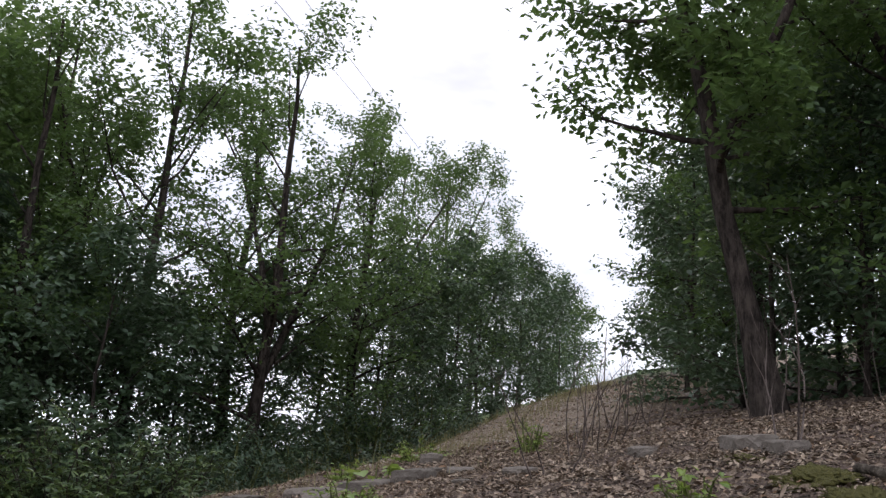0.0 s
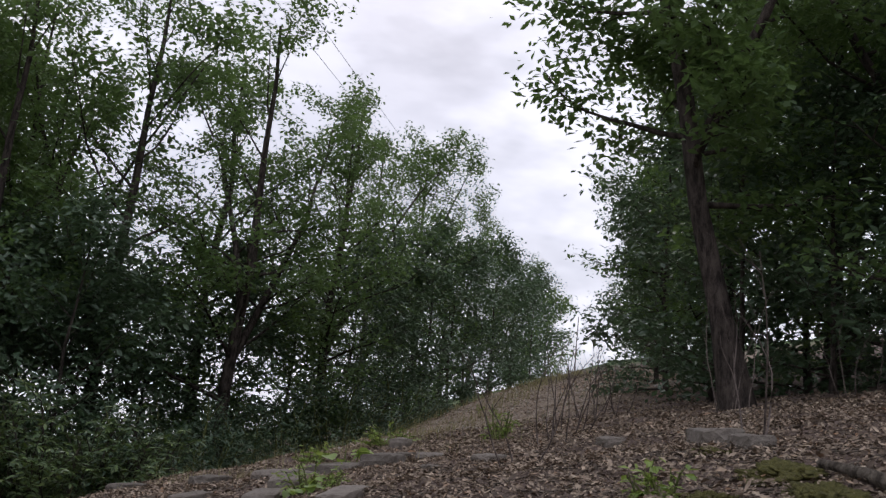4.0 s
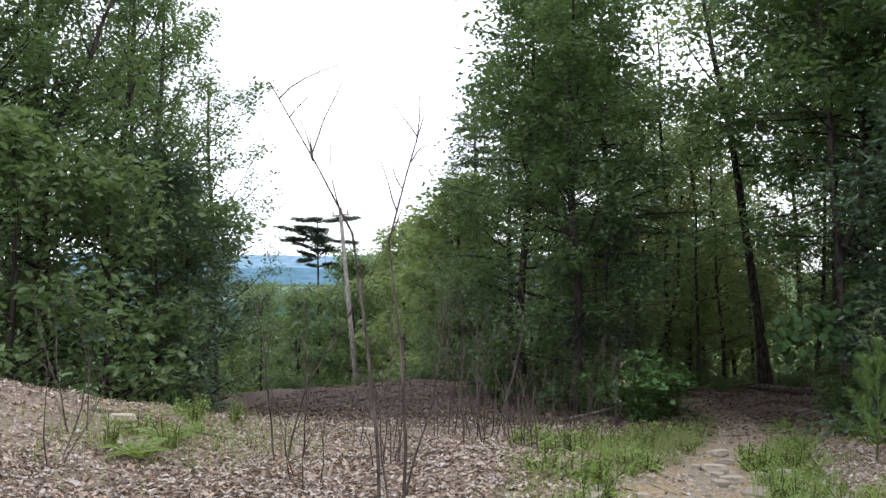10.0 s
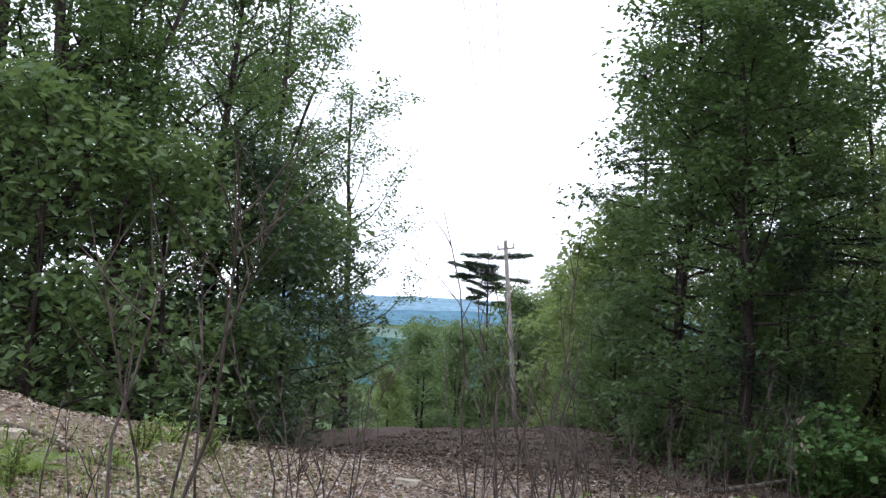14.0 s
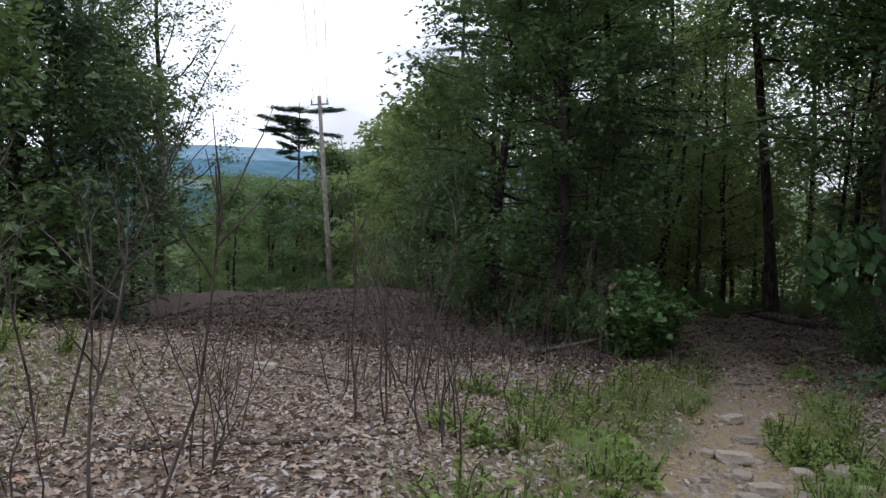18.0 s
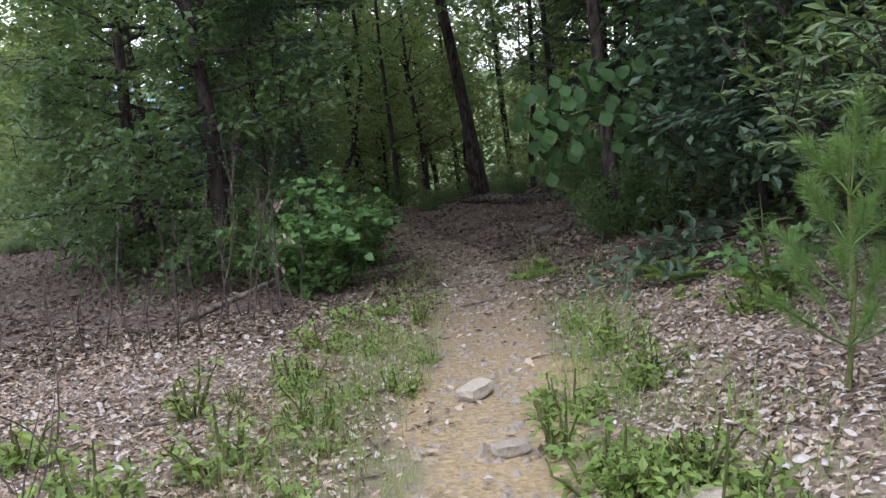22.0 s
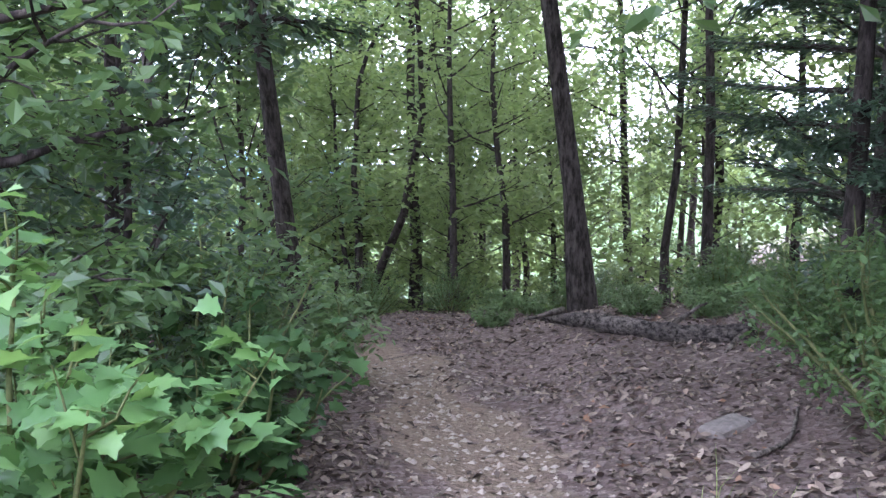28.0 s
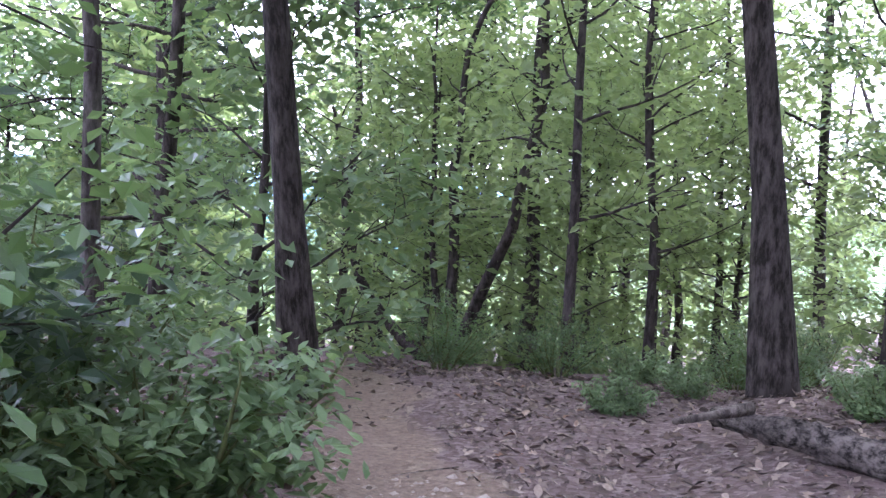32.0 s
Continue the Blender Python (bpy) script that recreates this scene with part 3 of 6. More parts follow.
def shrub(name, label, seed, high, wide, stems, count, size, leaf, bark, shape, category="shrub", whorl=1, group="", droop=-0.3, twigs=5, tips=False):
    """A many-stemmed shrub; whorl: how many leaves spring from one point."""
    rng = np.random.default_rng(seed)
    wood, crown = Build(), Build()
    ends = []
    for i in range(stems):
        az, out = i * 2.4 + rng.uniform(-0.4, 0.4), math.sqrt((i + 0.5) / stems)
        d = (wide * out * math.cos(az), wide * out * math.sin(az), high * rng.uniform(0.75, 1.15) * (1 - 0.35 * out))
        pts = bent(rng, (0.12 * wide * math.cos(az), 0.12 * wide * math.sin(az), -0.1), d, np.linalg.norm(d), 6, 0.1, 0.02)
        tube(wood, pts, np.linspace(0.012 + 0.008 * high, 0.004, 7), 5)
        for j in range(twigs):
            f = 1.5 + 4.4 * (j + rng.uniform(0, 1)) / twigs
            lo = int(min(f, 5))
            a = pts[lo] + (f - lo) * (pts[lo + 1] - pts[lo])
            tw = bent(rng, a, unit(np.array(d)) + 0.9 * rng.standard_normal(3), rng.uniform(0.15, 0.38) * max(wide, 0.5 * high), 3, 0.2, 0.05)
            tube(wood, tw, np.linspace(0.007, 0.003, 4), 3)
            ends.append(tw)
    ends = np.array(ends)
    k = max(1, count // whorl)
    pick, f = rng.integers(0, len(ends), k), 3 * rng.uniform(0.3, 1, k)
    lo = f.astype(int).clip(0, 2)
    base = ends[pick, lo] + (f - lo)[:, None] * (ends[pick, lo + 1] - ends[pick, lo]) + 0.07 * wide * rng.standard_normal((k, 3))
    if tips:
        base = np.concatenate([ends[:, 3], ends[:, 1]])
        k = len(base)
    base[:, 2] = np.maximum(base[:, 2], 0.03)
    base = np.repeat(base, whorl, 0)
    az = np.tile(np.arange(whorl) * 6.283 / whorl, k) + np.repeat(rng.uniform(0, 6.28, k), whorl)
    way = np.c_[np.cos(az), np.sin(az), rng.normal(droop, 0.3, len(az))]
    up = np.c_[0.35 * rng.standard_normal((len(az), 2)), np.ones(len(az))]
    leaves(crown, base, way, up, size * rng.uniform(0.6, 1.2, len(az)), shape)
    t = thing(name, label, category, group)
    part("stem", wood.mesh("stem", bark, True), t)
    part("foliage", crown.mesh("foliage", leaf, len(shape[0]) > 6), t)
    return t


def bare_stems(name, label, seed, high, stems, spread, thick=0.008, group="", forks=4, category="dead shrub"):
    rng = np.random.default_rng(seed)
    t = thing(name, label, category, group)
    for i in range(stems):
        wood = Build()
        az = i * 2.4 + rng.uniform(-0.5, 0.5)
        h = high * rng.uniform(0.6, 1.05)
        d = (spread * math.cos(az) * rng.uniform(0.2, 1), spread * math.sin(az) * rng.uniform(0.2, 1), 1)
        pts = bent(rng, (0.11 * i ** 0.5 * math.cos(az), 0.11 * i ** 0.5 * math.sin(az), -0.06), d, h, 8, 0.11, 0.015)
        tube(wood, pts, np.linspace(thick, 0.28 * thick, 9), 5)
        main = part("stem", wood.mesh("stem", STEM, True), t)
        for j in range(forks):
            wood = Build()
            f = rng.uniform(3.5, 7.5)
            lo = int(f)
            tw = bent(rng, pts[lo] + (f - lo) * (pts[lo + 1] - pts[lo]), (rng.normal(0, 0.6), rng.normal(0, 0.6), 1), h * rng.uniform(0.12, 0.35), 4, 0.12, 0.02)
            tube(wood, tw, np.linspace(0.5 * thick, 0.18 * thick, 5), 3)
            part("twig", wood.mesh("twig", STEM, True), main)
    return t


def stone_mesh(name, seed, shape, material, jag=0.16, flat=True):
    rng = np.random.default_rng(seed)
    bm = bmesh.new()
    bmesh.ops.create_icosphere(bm, subdivisions=3, radius=0.5)
    off = Vector(rng.uniform(-50, 50, 3))
    for v in bm.verts:
        c = v.co.copy()
        blocky = Vector([math.copysign(min(abs(q) * 1.5, 0.42), q) for q in c])
        c = c.lerp(blocky, 0.75)
        k = 1 + jag * noise.noise(c * 2.3 + off) + 0.4 * jag * noise.noise(c * 7 + off)
        v.co = Vector((c.x * shape[0] * k, c.y * shape[1] * k, c.z * shape[2] * k))
    me = bpy.data.meshes.new(name)
    bm.to_mesh(me)
    bm.free()
    me.polygons.foreach_set("use_smooth", np.full(len(me.polygons), False))
    me.materials.append(material)
    return me


# ---- ground ----
def grid_line(lo, hi, step, far, grow=1.22):
    mid = np.arange(lo, hi + 1e-6, step)
    out, d, p = [], step, hi
    while p < far:
        d *= grow
        p += d
        out.append(p)
    back, d, p = [], step, lo
    while p > -far:
        d *= grow
        p -= d
        back.append(p)
    return np.r_[back[::-1], mid, out]


def build_ground():
    gx, gy = grid_line(-9, 15, 0.16, 4200), grid_line(-3, 31, 0.16, 4200)
    gx, gy = np.unique(np.r_[gx, np.arange(0.8, 2.7, 0.045)]), np.unique(np.r_[gy, np.arange(1.5, 6, 0.07)])
    x, y = np.meshgrid(gx, gy, indexing="ij")
    z = ground_z(x, y)
    i, j = np.meshgrid(np.arange(len(gx) - 1), np.arange(len(gy) - 1), indexing="ij")
    w = len(gy)
    f = np.stack([i * w + j, (i + 1) * w + j, (i + 1) * w + j + 1, i * w + j + 1], -1).reshape(-1, 4)
    me = Build().add(np.stack([x, y, z], -1).reshape(-1, 3), f).mesh("ground", GROUND, True)
    right = np.abs(x - trail_x(y))
    u, v = hill_axes(x, y)
    wobble = 0.12 * np.sin(2.1 * y) + 0.08 * np.sin(5.3 * y + x)
    trail = 1 - smooth(0.28, 0.75, right + wobble)
    trail = trail * smooth(1.5, 5, y) * (1 - smooth(36, 44, y))
    bank = 0.85 * smooth(lip(y) - 0.95, lip(y) - 0.6, x) * (1 - smooth(lip(y) + 0.02, lip(y) + 0.12, x)) * smooth(1.9, 2.8, y) * (1 - smooth(5.4, 6.2, y))
    trail = np.maximum(trail * (1 - 0.2 * smooth(15, 22, y)), 0.5 * bank)
    trail = np.maximum(trail, 0.65 * np.exp(-((x - 0.7) / 0.8) ** 2 - ((y - 3.4) / 2.4) ** 2))
    grassy = (smooth(0.3, 0.55, right + wobble) * (1 - smooth(1.1, 1.9, right + wobble))) * smooth(1, 4, y) * (1 - smooth(18, 23, y)) * 0.5
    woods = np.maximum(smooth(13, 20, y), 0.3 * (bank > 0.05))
    # Below the lip: dark brown soil, with the overhang's shadow painted in.
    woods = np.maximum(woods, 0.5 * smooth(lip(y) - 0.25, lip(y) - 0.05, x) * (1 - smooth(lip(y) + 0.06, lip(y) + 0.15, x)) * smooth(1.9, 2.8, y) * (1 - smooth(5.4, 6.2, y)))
    far = smooth(45, 90, np.hypot(x, y - 12))
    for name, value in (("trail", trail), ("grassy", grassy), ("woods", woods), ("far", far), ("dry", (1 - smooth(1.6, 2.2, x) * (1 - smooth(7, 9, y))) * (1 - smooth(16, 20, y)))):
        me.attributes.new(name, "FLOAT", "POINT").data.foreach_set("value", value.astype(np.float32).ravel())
    return tagged(new("ground", me), "leaf-strewn forest floor with a worn sandy footpath", "ground", kind="structure")


build_ground()


def ridge(far, foot, mean, swing, colour, phase):
    """One line of glowing hills beyond the valley, the haze put into their colour."""
    a = np.radians(np.linspace(90, 121, 200))
    h = mean + swing * (np.sin(5 * a + phase) + 0.5 * np.sin(13 * a + 2 * phase) + 0.25 * np.sin(37 * a + phase) + 0.12 * np.sin(91 * a))
    v = np.concatenate([np.c_[far * np.cos(a), far * np.sin(a), np.full(len(a), foot)], np.c_[far * np.cos(a), far * np.sin(a), h]])
    n = len(a)
    f = np.array([[i, i + 1, n + i + 1, n + i] for i in range(n - 1)])
    m, t, p, out = nodes_of("glowing hills with painted haze")
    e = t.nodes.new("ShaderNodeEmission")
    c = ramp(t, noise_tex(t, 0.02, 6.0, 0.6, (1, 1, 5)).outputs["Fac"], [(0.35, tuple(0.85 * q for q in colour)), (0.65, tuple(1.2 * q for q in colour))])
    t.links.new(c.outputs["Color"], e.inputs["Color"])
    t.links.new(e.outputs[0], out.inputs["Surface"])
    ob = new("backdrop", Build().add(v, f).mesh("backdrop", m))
    tagged(ob, "blue hills beyond the valley, haze painted in", "hills", kind="structure")


# Painted haze: mostly paler and bluer the farther the line stands.
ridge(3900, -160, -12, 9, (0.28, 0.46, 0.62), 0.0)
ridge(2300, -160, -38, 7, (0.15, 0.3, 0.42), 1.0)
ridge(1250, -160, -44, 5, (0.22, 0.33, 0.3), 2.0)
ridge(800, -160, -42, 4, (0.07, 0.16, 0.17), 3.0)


# ---- trees ----
OAKS = [broadleaf("oak_tree", "leafy green oak with dark trunk at the clearing edge", 11 + k, (13.5, 12.5, 14, 12)[k], 0.19, 0.05, (3.7, 3.3, 4.0, 3.4)[k], 12500, 0.15,
                  LEAF_OAK, BARK_DARK, limbs=34, fork=(1, 2, 1, 0)[k], clump=0.24, group="trees along the clearing") for k in range(4)]
TALL = [broadleaf("tall_oak", "tall oak with a bare dark lower trunk in the wood", 25 + k, 14.5, 0.15, 0.3, 3.0, 8000, 0.2, LEAF_OAK, BARK_DARK, limbs=22, fork=k, clump=0.34,
                  lean=(0.4, 0.2), group="tall oaks of the wood") for k in range(2)]
SLENDER = [broadleaf("forest_tree", "slender forest tree with a dark trunk and bright green canopy", 31 + k, (13, 15, 11.5, 14)[k], (0.11, 0.13, 0.085, 0.1)[k], (0.26, 0.3, 0.2, 0.26)[k],
                     (2.5, 2.9, 2.3, 2.6)[k], 2700, 0.2, LEAF_BRIGHT, BARK_DARK, limbs=20, fork=(0, 1, 0, 0)[k], clump=0.36, lean=((0.6, 0.2), (-0.5, 0.3), (-0.9, 0), (0.4, -0.4))[k],
                     group="trees of the wood") for k in range(4)]
HEMLOCKS = [conifer("pine_tree", "dark green pine with tiered drooping boughs", 51 + k, (14, 11)[k], (0.19, 0.13)[k], (0.22, 0.12)[k], (2.6, 2.5)[k], (30000, 26000)[k], NEEDLES, BARK, size=0.16, group="conifers of the wood") for k in range(2)]
FAR = [broadleaf("far_tree", "green tree on the slope below the clearing", 61 + k, (10, 8.5)[k], 0.14, 0.05, (3, 2.6)[k], 5200, 0.3, (LEAF_MID, LEAF_BRIGHT)[k], BARK_DARK, limbs=16,
                 clump=0.42, group="trees on the slope") for k in range(2)]

# Kinds 0 and 2 wear the oak leaves that have shade painted in.
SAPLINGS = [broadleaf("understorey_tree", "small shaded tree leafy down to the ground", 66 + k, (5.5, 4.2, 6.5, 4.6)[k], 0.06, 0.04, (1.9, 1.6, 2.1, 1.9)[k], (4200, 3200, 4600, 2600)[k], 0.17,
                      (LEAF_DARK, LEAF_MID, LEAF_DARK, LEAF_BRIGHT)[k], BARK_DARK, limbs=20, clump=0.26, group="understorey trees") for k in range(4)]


def plant_out(kinds, rows):
    for k, x, y, turn, size in rows:
        copy_thing(kinds[k], spots(x, y, turn, size))


def retire(kinds):
    """Takes away the patterns from which the copies were drawn."""
    for t in kinds:
        for o in (*t.children_recursive, t):
            bpy.data.objects.remove(o)


# Oaks along the far side of the rising clearing.
plant_out(OAKS, [(1, 8.8, 17.4, 80, 1.0), (2, 12.1, 17.5, 240, 1.0), (3, 16.0, 19.6, 20, 1.1), (1, 13.4, 14.6, 60, 0.95), (0, 21.6, 20.0, 310, 1.0),
                 (2, 27.2, 23.3, 60, 0.95), (3, 33.0, 25.2, 120, 1.15), (0, 40.3, 28.8, 200, 0.92), (1, 49.6, 33.2, 20, 0.95), (2, 62, 39.6, 90, 0.9), (3, 76, 46.5, 10, 0.85), (1, 94, 55.5, 0, 0.8), (0, 84, 50, 40, 0.8)])
plant_out(OAKS, [(3, 18.5, 17, 10, 0.85)])
plant_out(TALL, [(0, 7.6, 21.4, 0, 1.0), (0, 11.4, 36.5, 120, 0.9), (1, 11.6, 21.5, 180, 1.0)])
# The near side of the rising clearing.
plant_out(OAKS, [(1, 63, 26, 10, 0.8), (0, 45.4, 17.8, 80, 0.8), (3, 33.0, 11.7, 150, 0.85), (2, 25.0, 8.2, 20, 0.8), (3, 19.8, 5.4, 240, 0.85), (1, 16.6, 2.6, 310, 0.9),
                 (0, 14.2, 0.6, 60, 0.85), (2, 12.8, -1.2, 120, 0.9), (3, 21.6, 2.1, 200, 1.0), (0, 26, 4.1, 20, 1.0), (1, 15.4, -1.6, 50, 1.0), (2, 18.2, 0.2, 90, 1.0), (0, 14.0, -3.4, 30, 1.0)])
# Left of the cut that runs down to the valley.
plant_out(OAKS, [(0, -12.8, 17.8, 33, 1.0), (1, -10.4, 16.9, 110, 0.9), (2, -10.6, 19.5, 250, 0.9), (3, -10.4, 22.0, 10, 0.95), (0, -11.6, 25.7, 60, 0.95), (1, -18.6, 22.8, 90, 1.0),
                 (2, -15.3, 25.5, 140, 1.0), (3, -14, 29, 20, 0.95), (0, -12.5, 33, 200, 0.9), (2, -14, 14.5, 300, 0.9), (1, -18, 16, 300, 0.95)])
# Forest edge right of the cut, over the footpath.
plant_out(HEMLOCKS, [(1, 8.4, 25.3, 40, 0.8), (1, 7.5, 17.0, 120, 0.85), (0, -3.6, 40.5, 0, 1.0), (1, 12.4, 26.0, 200, 0.9), (1, -15.5, 76, 0, 1.0), (1, -18, 80, 90, 1.05)])
EDGE = broadleaf("edge_oak", "dense dark oak with layered boughs at the edge of the wood", 81, 13.5, 0.17, 0.08, 3.7, 9000, 0.18, LEAF_OAK, BARK_DARK, limbs=46, lean=(-0.7, 0.2), clump=0.3, lift=0.05,
                 group="oaks at the edge of the wood")
plant_out([EDGE], [(0, -1.6, 35.4, 140, 0.85)])
retire([EDGE])
DENSE = broadleaf("edge_oak", "dense dark oak leafy to the ground beside the footpath", 82, 12.5, 0.15, 0.06, 2.6, 15000, 0.17, LEAF_OAK, BARK_DARK, limbs=52, lean=(-0.4, 0.2), clump=0.24, lift=0.0,
                  group="oaks at the edge of the wood")
plant_out([DENSE], [(0, 0.55, 22.8, 0, 0.85), (0, -0.7, 25.2, 140, 0.9)])
retire([DENSE])
plant_out(SAPLINGS, [(2, 9.0, 14.2, 0, 1.0), (0, 11.5, 15.2, 40, 1.0), (2, 14.8, 16.2, 80, 1.0), (1, 17.5, 17.0, 120, 1.2), (2, 20.5, 17.5, 160, 1.0), (0, 24.0, 18.8, 200, 1.1),
                     (2, 28.5, 21.0, 240, 1.3), (0, 34.0, 23.6, 280, 1.5), (2, 42, 26.8, 320, 1.5), (0, 51, 31.0, 0, 1.7), (2, 64, 37.0, 40, 1.6), (0, 24.5, 19.6, 10, 1.4), (2, 38, 25.4, 90, 1.4), (1, 75, 42, 90, 2.2), (1, 7.0, 16.4, 80, 1.1), (0, 8.0, 18.4, 120, 1.2), (2, 10.2, 17.8, 30, 1.0), (0, 7.0, 15.2, 90, 0.9), (2, 12.8, 17.0, 150, 1.0), (2, 6.3, 17.2, 210, 0.9), (0, 10.2, 15.4, 270, 1.0), (2, 15.8, 18.0, 300, 1.1)])
plant_out(SAPLINGS, [(2, 15.2, 3.8, 0, 1.0), (0, 17.6, 5.2, 40, 1.1), (2, 20.4, 7.2, 80, 1.1), (0, 23.5, 8.8, 120, 1.1), (2, 29, 10.8, 160, 1.2), (0, 38, 14.8, 200, 1.3), (2, 52, 21.5, 240, 1.4),
                     (1, 14.0, -0.6, 280, 1.1), (0, 13.6, 2.0, 320, 0.9), (2, 12.5, -2.5, 20, 1.0), (2, 14.8, 1.0, 60, 1.1), (0, 13.2, -0.2, 100, 0.9), (2, 16.4, 3.0, 140, 1.1)])
plant_out(SAPLINGS, [(1, -9.0, 15.4, 0, 1.2), (1, -8.4, 17.5, 40, 1.2), (2, -8.6, 20.0, 80, 0.9), (1, -9.0, 22.6, 120, 1.3), (2, -10.2, 25.2, 160, 1.0), (1, -11.5, 15, 200, 1.1), (0, -11.2, 28.5, 240, 1.0), (2, -13, 20, 0, 1.2), (2, -15, 18.5, 70, 1.2), (2, -14, 23, 140, 1.2), (0, -16, 21, 200, 1.3)])
plant_out(SAPLINGS, [(2, 1.3, 24.0, 0, 0.75), (1, -3.4, 34.0, 160, 1.1), (0, 7.2, 18.6, 200, 0.9), (2, 8.6, 20.8, 240, 1.0),
                     (0, 7.4, 16.2, 280, 0.9), (2, 9.4, 17.6, 320, 1.1), (0, 9.4, 23.0, 0, 0.8), (1, -3.0, 31, 30, 0.9), (1, -4.0, 38, 70, 1.0), (3, 2.6, 36.5, 60, 1.2), (3, 5.6, 38.2, 100, 1.3), (3, 3.4, 41.4, 140, 1.5), (3, 0.9, 42.5, 180, 1.6),
                     (3, 6.4, 44.0, 260, 1.7), (3, 9.0, 41.0, 300, 1.5), (3, -1.2, 46, 340, 1.7), (3, 3.2, 48, 20, 2.0), (2, 12.5, 25.5, 0, 1.2), (2, 14.0, 28.5, 60, 1.3), (3, 16.5, 33, 120, 1.6), (3, 14.0, 36, 0, 1.6), (0, 10.6, 23.6, 90, 1.0), (0, 10.4, 27.6, 90, 1.2), (3, 12.4, 31.0, 30, 1.5), (2, 17.5, 38, 0, 1.8), (3, 5.0, 35.0, 33, 0.9), (3, 8.0, 37.0, 77, 1.1), (3, 1.6, 38.6, 121, 1.0), (3, 10.8, 35.5, 165, 1.2), (3, 7.4, 46.5, 209, 1.8), (3, 0.8, 50, 0, 1.8), (1, 1.4, 30.6, 0, 1.25)])
flat_pine = conifer("flat_topped_pine", "tall pine with a flat open crown behind the pole", 57, 13.5, 0.2, 0.74, 3.0, 12000, NEEDLES, BARK, size=0.3, whorl=0.6, flat=True)
flat_pine.matrix_basis = spots(-20.3, 75, 0, 1.32)
# Down the slope.
plant_out(FAR, [(0, -14.4, 64, 0, 1.15), (0, -16.9, 58, 80, 0.8), (1, -19, 70, 160, 1.2), (0, -17.6, 61, 240, 0.9), (0, -24, 70, 30, 1.0), (1, -6.6, 49.6, 0, 1.2), (1, -10.2, 61, 50, 1.5), (1, -4.7, 43.2, 100, 1.12), (1, -4.3, 38.0, 150, 1.05), (0, -36.2, 109, 200, 1.6), (0, -26, 75, 250, 1.15),
                (1, -23, 62, 300, 0.7), (0, -18.8, 47, 20, 0.65), (0, -17, 41.3, 70, 0.6), (1, -20, 55, 10, 0.65), (0, -29, 88, 33, 0.9), (1, -12.6, 68, 44, 1.45), (0, -15.2, 70, 15, 1.2), (0, -17.4, 78, 110, 1.3), (0, -22, 66, 0, 0.95), (1, -26, 82, 40, 1.05), (0, -21, 90, 80, 1.0), (0, -32, 100, 120, 1.0), (1, -27, 112, 160, 1.1), (0, -44, 118, 200, 1.2), (0, -36, 132, 240, 1.2),
                (1, -48, 140, 280, 1.3), (0, -42, 152, 320, 1.3), (0, -58, 160, 0, 1.4), (0, -50, 176, 40, 1.4), (0, -64, 190, 80, 1.5), (0, -56, 205, 120, 1.6), (0, -74, 220, 160, 1.7), (0, -66, 240, 200, 1.8)])
# A closing belt of trees beyond the wood.
plant_out(FAR, [(1, -4 + 4.1 * i, 64 + 5.0 * (i * 7 % 3), 50 * i, 0.9) for i in range(6)])
plant_out(FAR, [(1, 14.0, 50, 80, 0.55), (1, 17.6, 50.5, 150, 0.6), (1, 21.0, 52, 220, 0.6), (0, 16.4, 55, 290, 0.6)])
# The wood that the footpath enters.
plant_out(SLENDER, [(1, 4.44, 36.3, 20, 1.0), (2, 5.77, 40.9, 60, 1.05), (1, 7.23, 44.8, 120, 1.0), (3, 8.16, 42.4, 180, 1.05), (0, 10.3, 39.6, 200, 1.25), (3, 9.16, 33.4, 300, 0.9), (0, 2.0, 43.0, 0, 1.0),
                    (2, 6.6, 36.8, 20, 0.95), (0, 0.1, 31.2, 80, 0.95), (3, 10.9, 35.4, 140, 1.0), (2, 12.6, 31.4, 200, 0.9), (2, 3.0, 39.0, 250, 1.0), (2, 7.9, 37.6, 310, 0.9), (3, 5.0, 47.0, 40, 1.0)])
placed = [(4.44, 36.3), (5.77, 40.9), (7.23, 44.8), (8.16, 42.4), (10.3, 39.6), (9.16, 33.4), (2.0, 43.0), (6.6, 36.8), (6.1, 28.3), (2.4, 28.6), (3.2, 35.2), (3.0, 39.0)]
tries = 0
while len(placed) < 36 and tries < 4000:
    tries += 1
    x, y = RNG.uniform(-10, 30), 31 + 30 * RNG.uniform()
    cut = abs(x - (0.8 - 14.8 * (y - 5) / 52))
    if min(math.hypot(x - a, y - b) for a, b in placed) < 1.9 or abs(x - float(trail_x(y))) < 1.4 or cut < 6.5 or x > 8 + 0.42 * (y - 21.5):
        continue
    placed.append((x, y))
    copy_thing(SLENDER[len(placed) % 4], spots(x, y, RNG.uniform(0, 360), RNG.uniform(0.75, 1.1)))

# The scaly-barked tree by the log, the thick trunk at the bend, and the big tree on the bank.
tree = broadleaf("scaly_tree", "tall tree with thick scaly brown bark beside a fallen log", 71, 17, 0.16, 0.4, 3.4, 5200, 0.19, LEAF_BRIGHT, BARK_SCALY, limbs=16, lean=(-3.0, 0.9), clump=0.36)
tree.matrix_basis = spots(6.5, 29.4)
tree = conifer("trail_pine", "thick straight pine trunk where the footpath bends", 72, 15, 0.14, 0.3, 2.4, 9000, NEEDLES, BARK_SCALY, size=0.18)
tree.matrix_basis = spots(2.4, 28.6, 0, 1, 0, (0, -8))
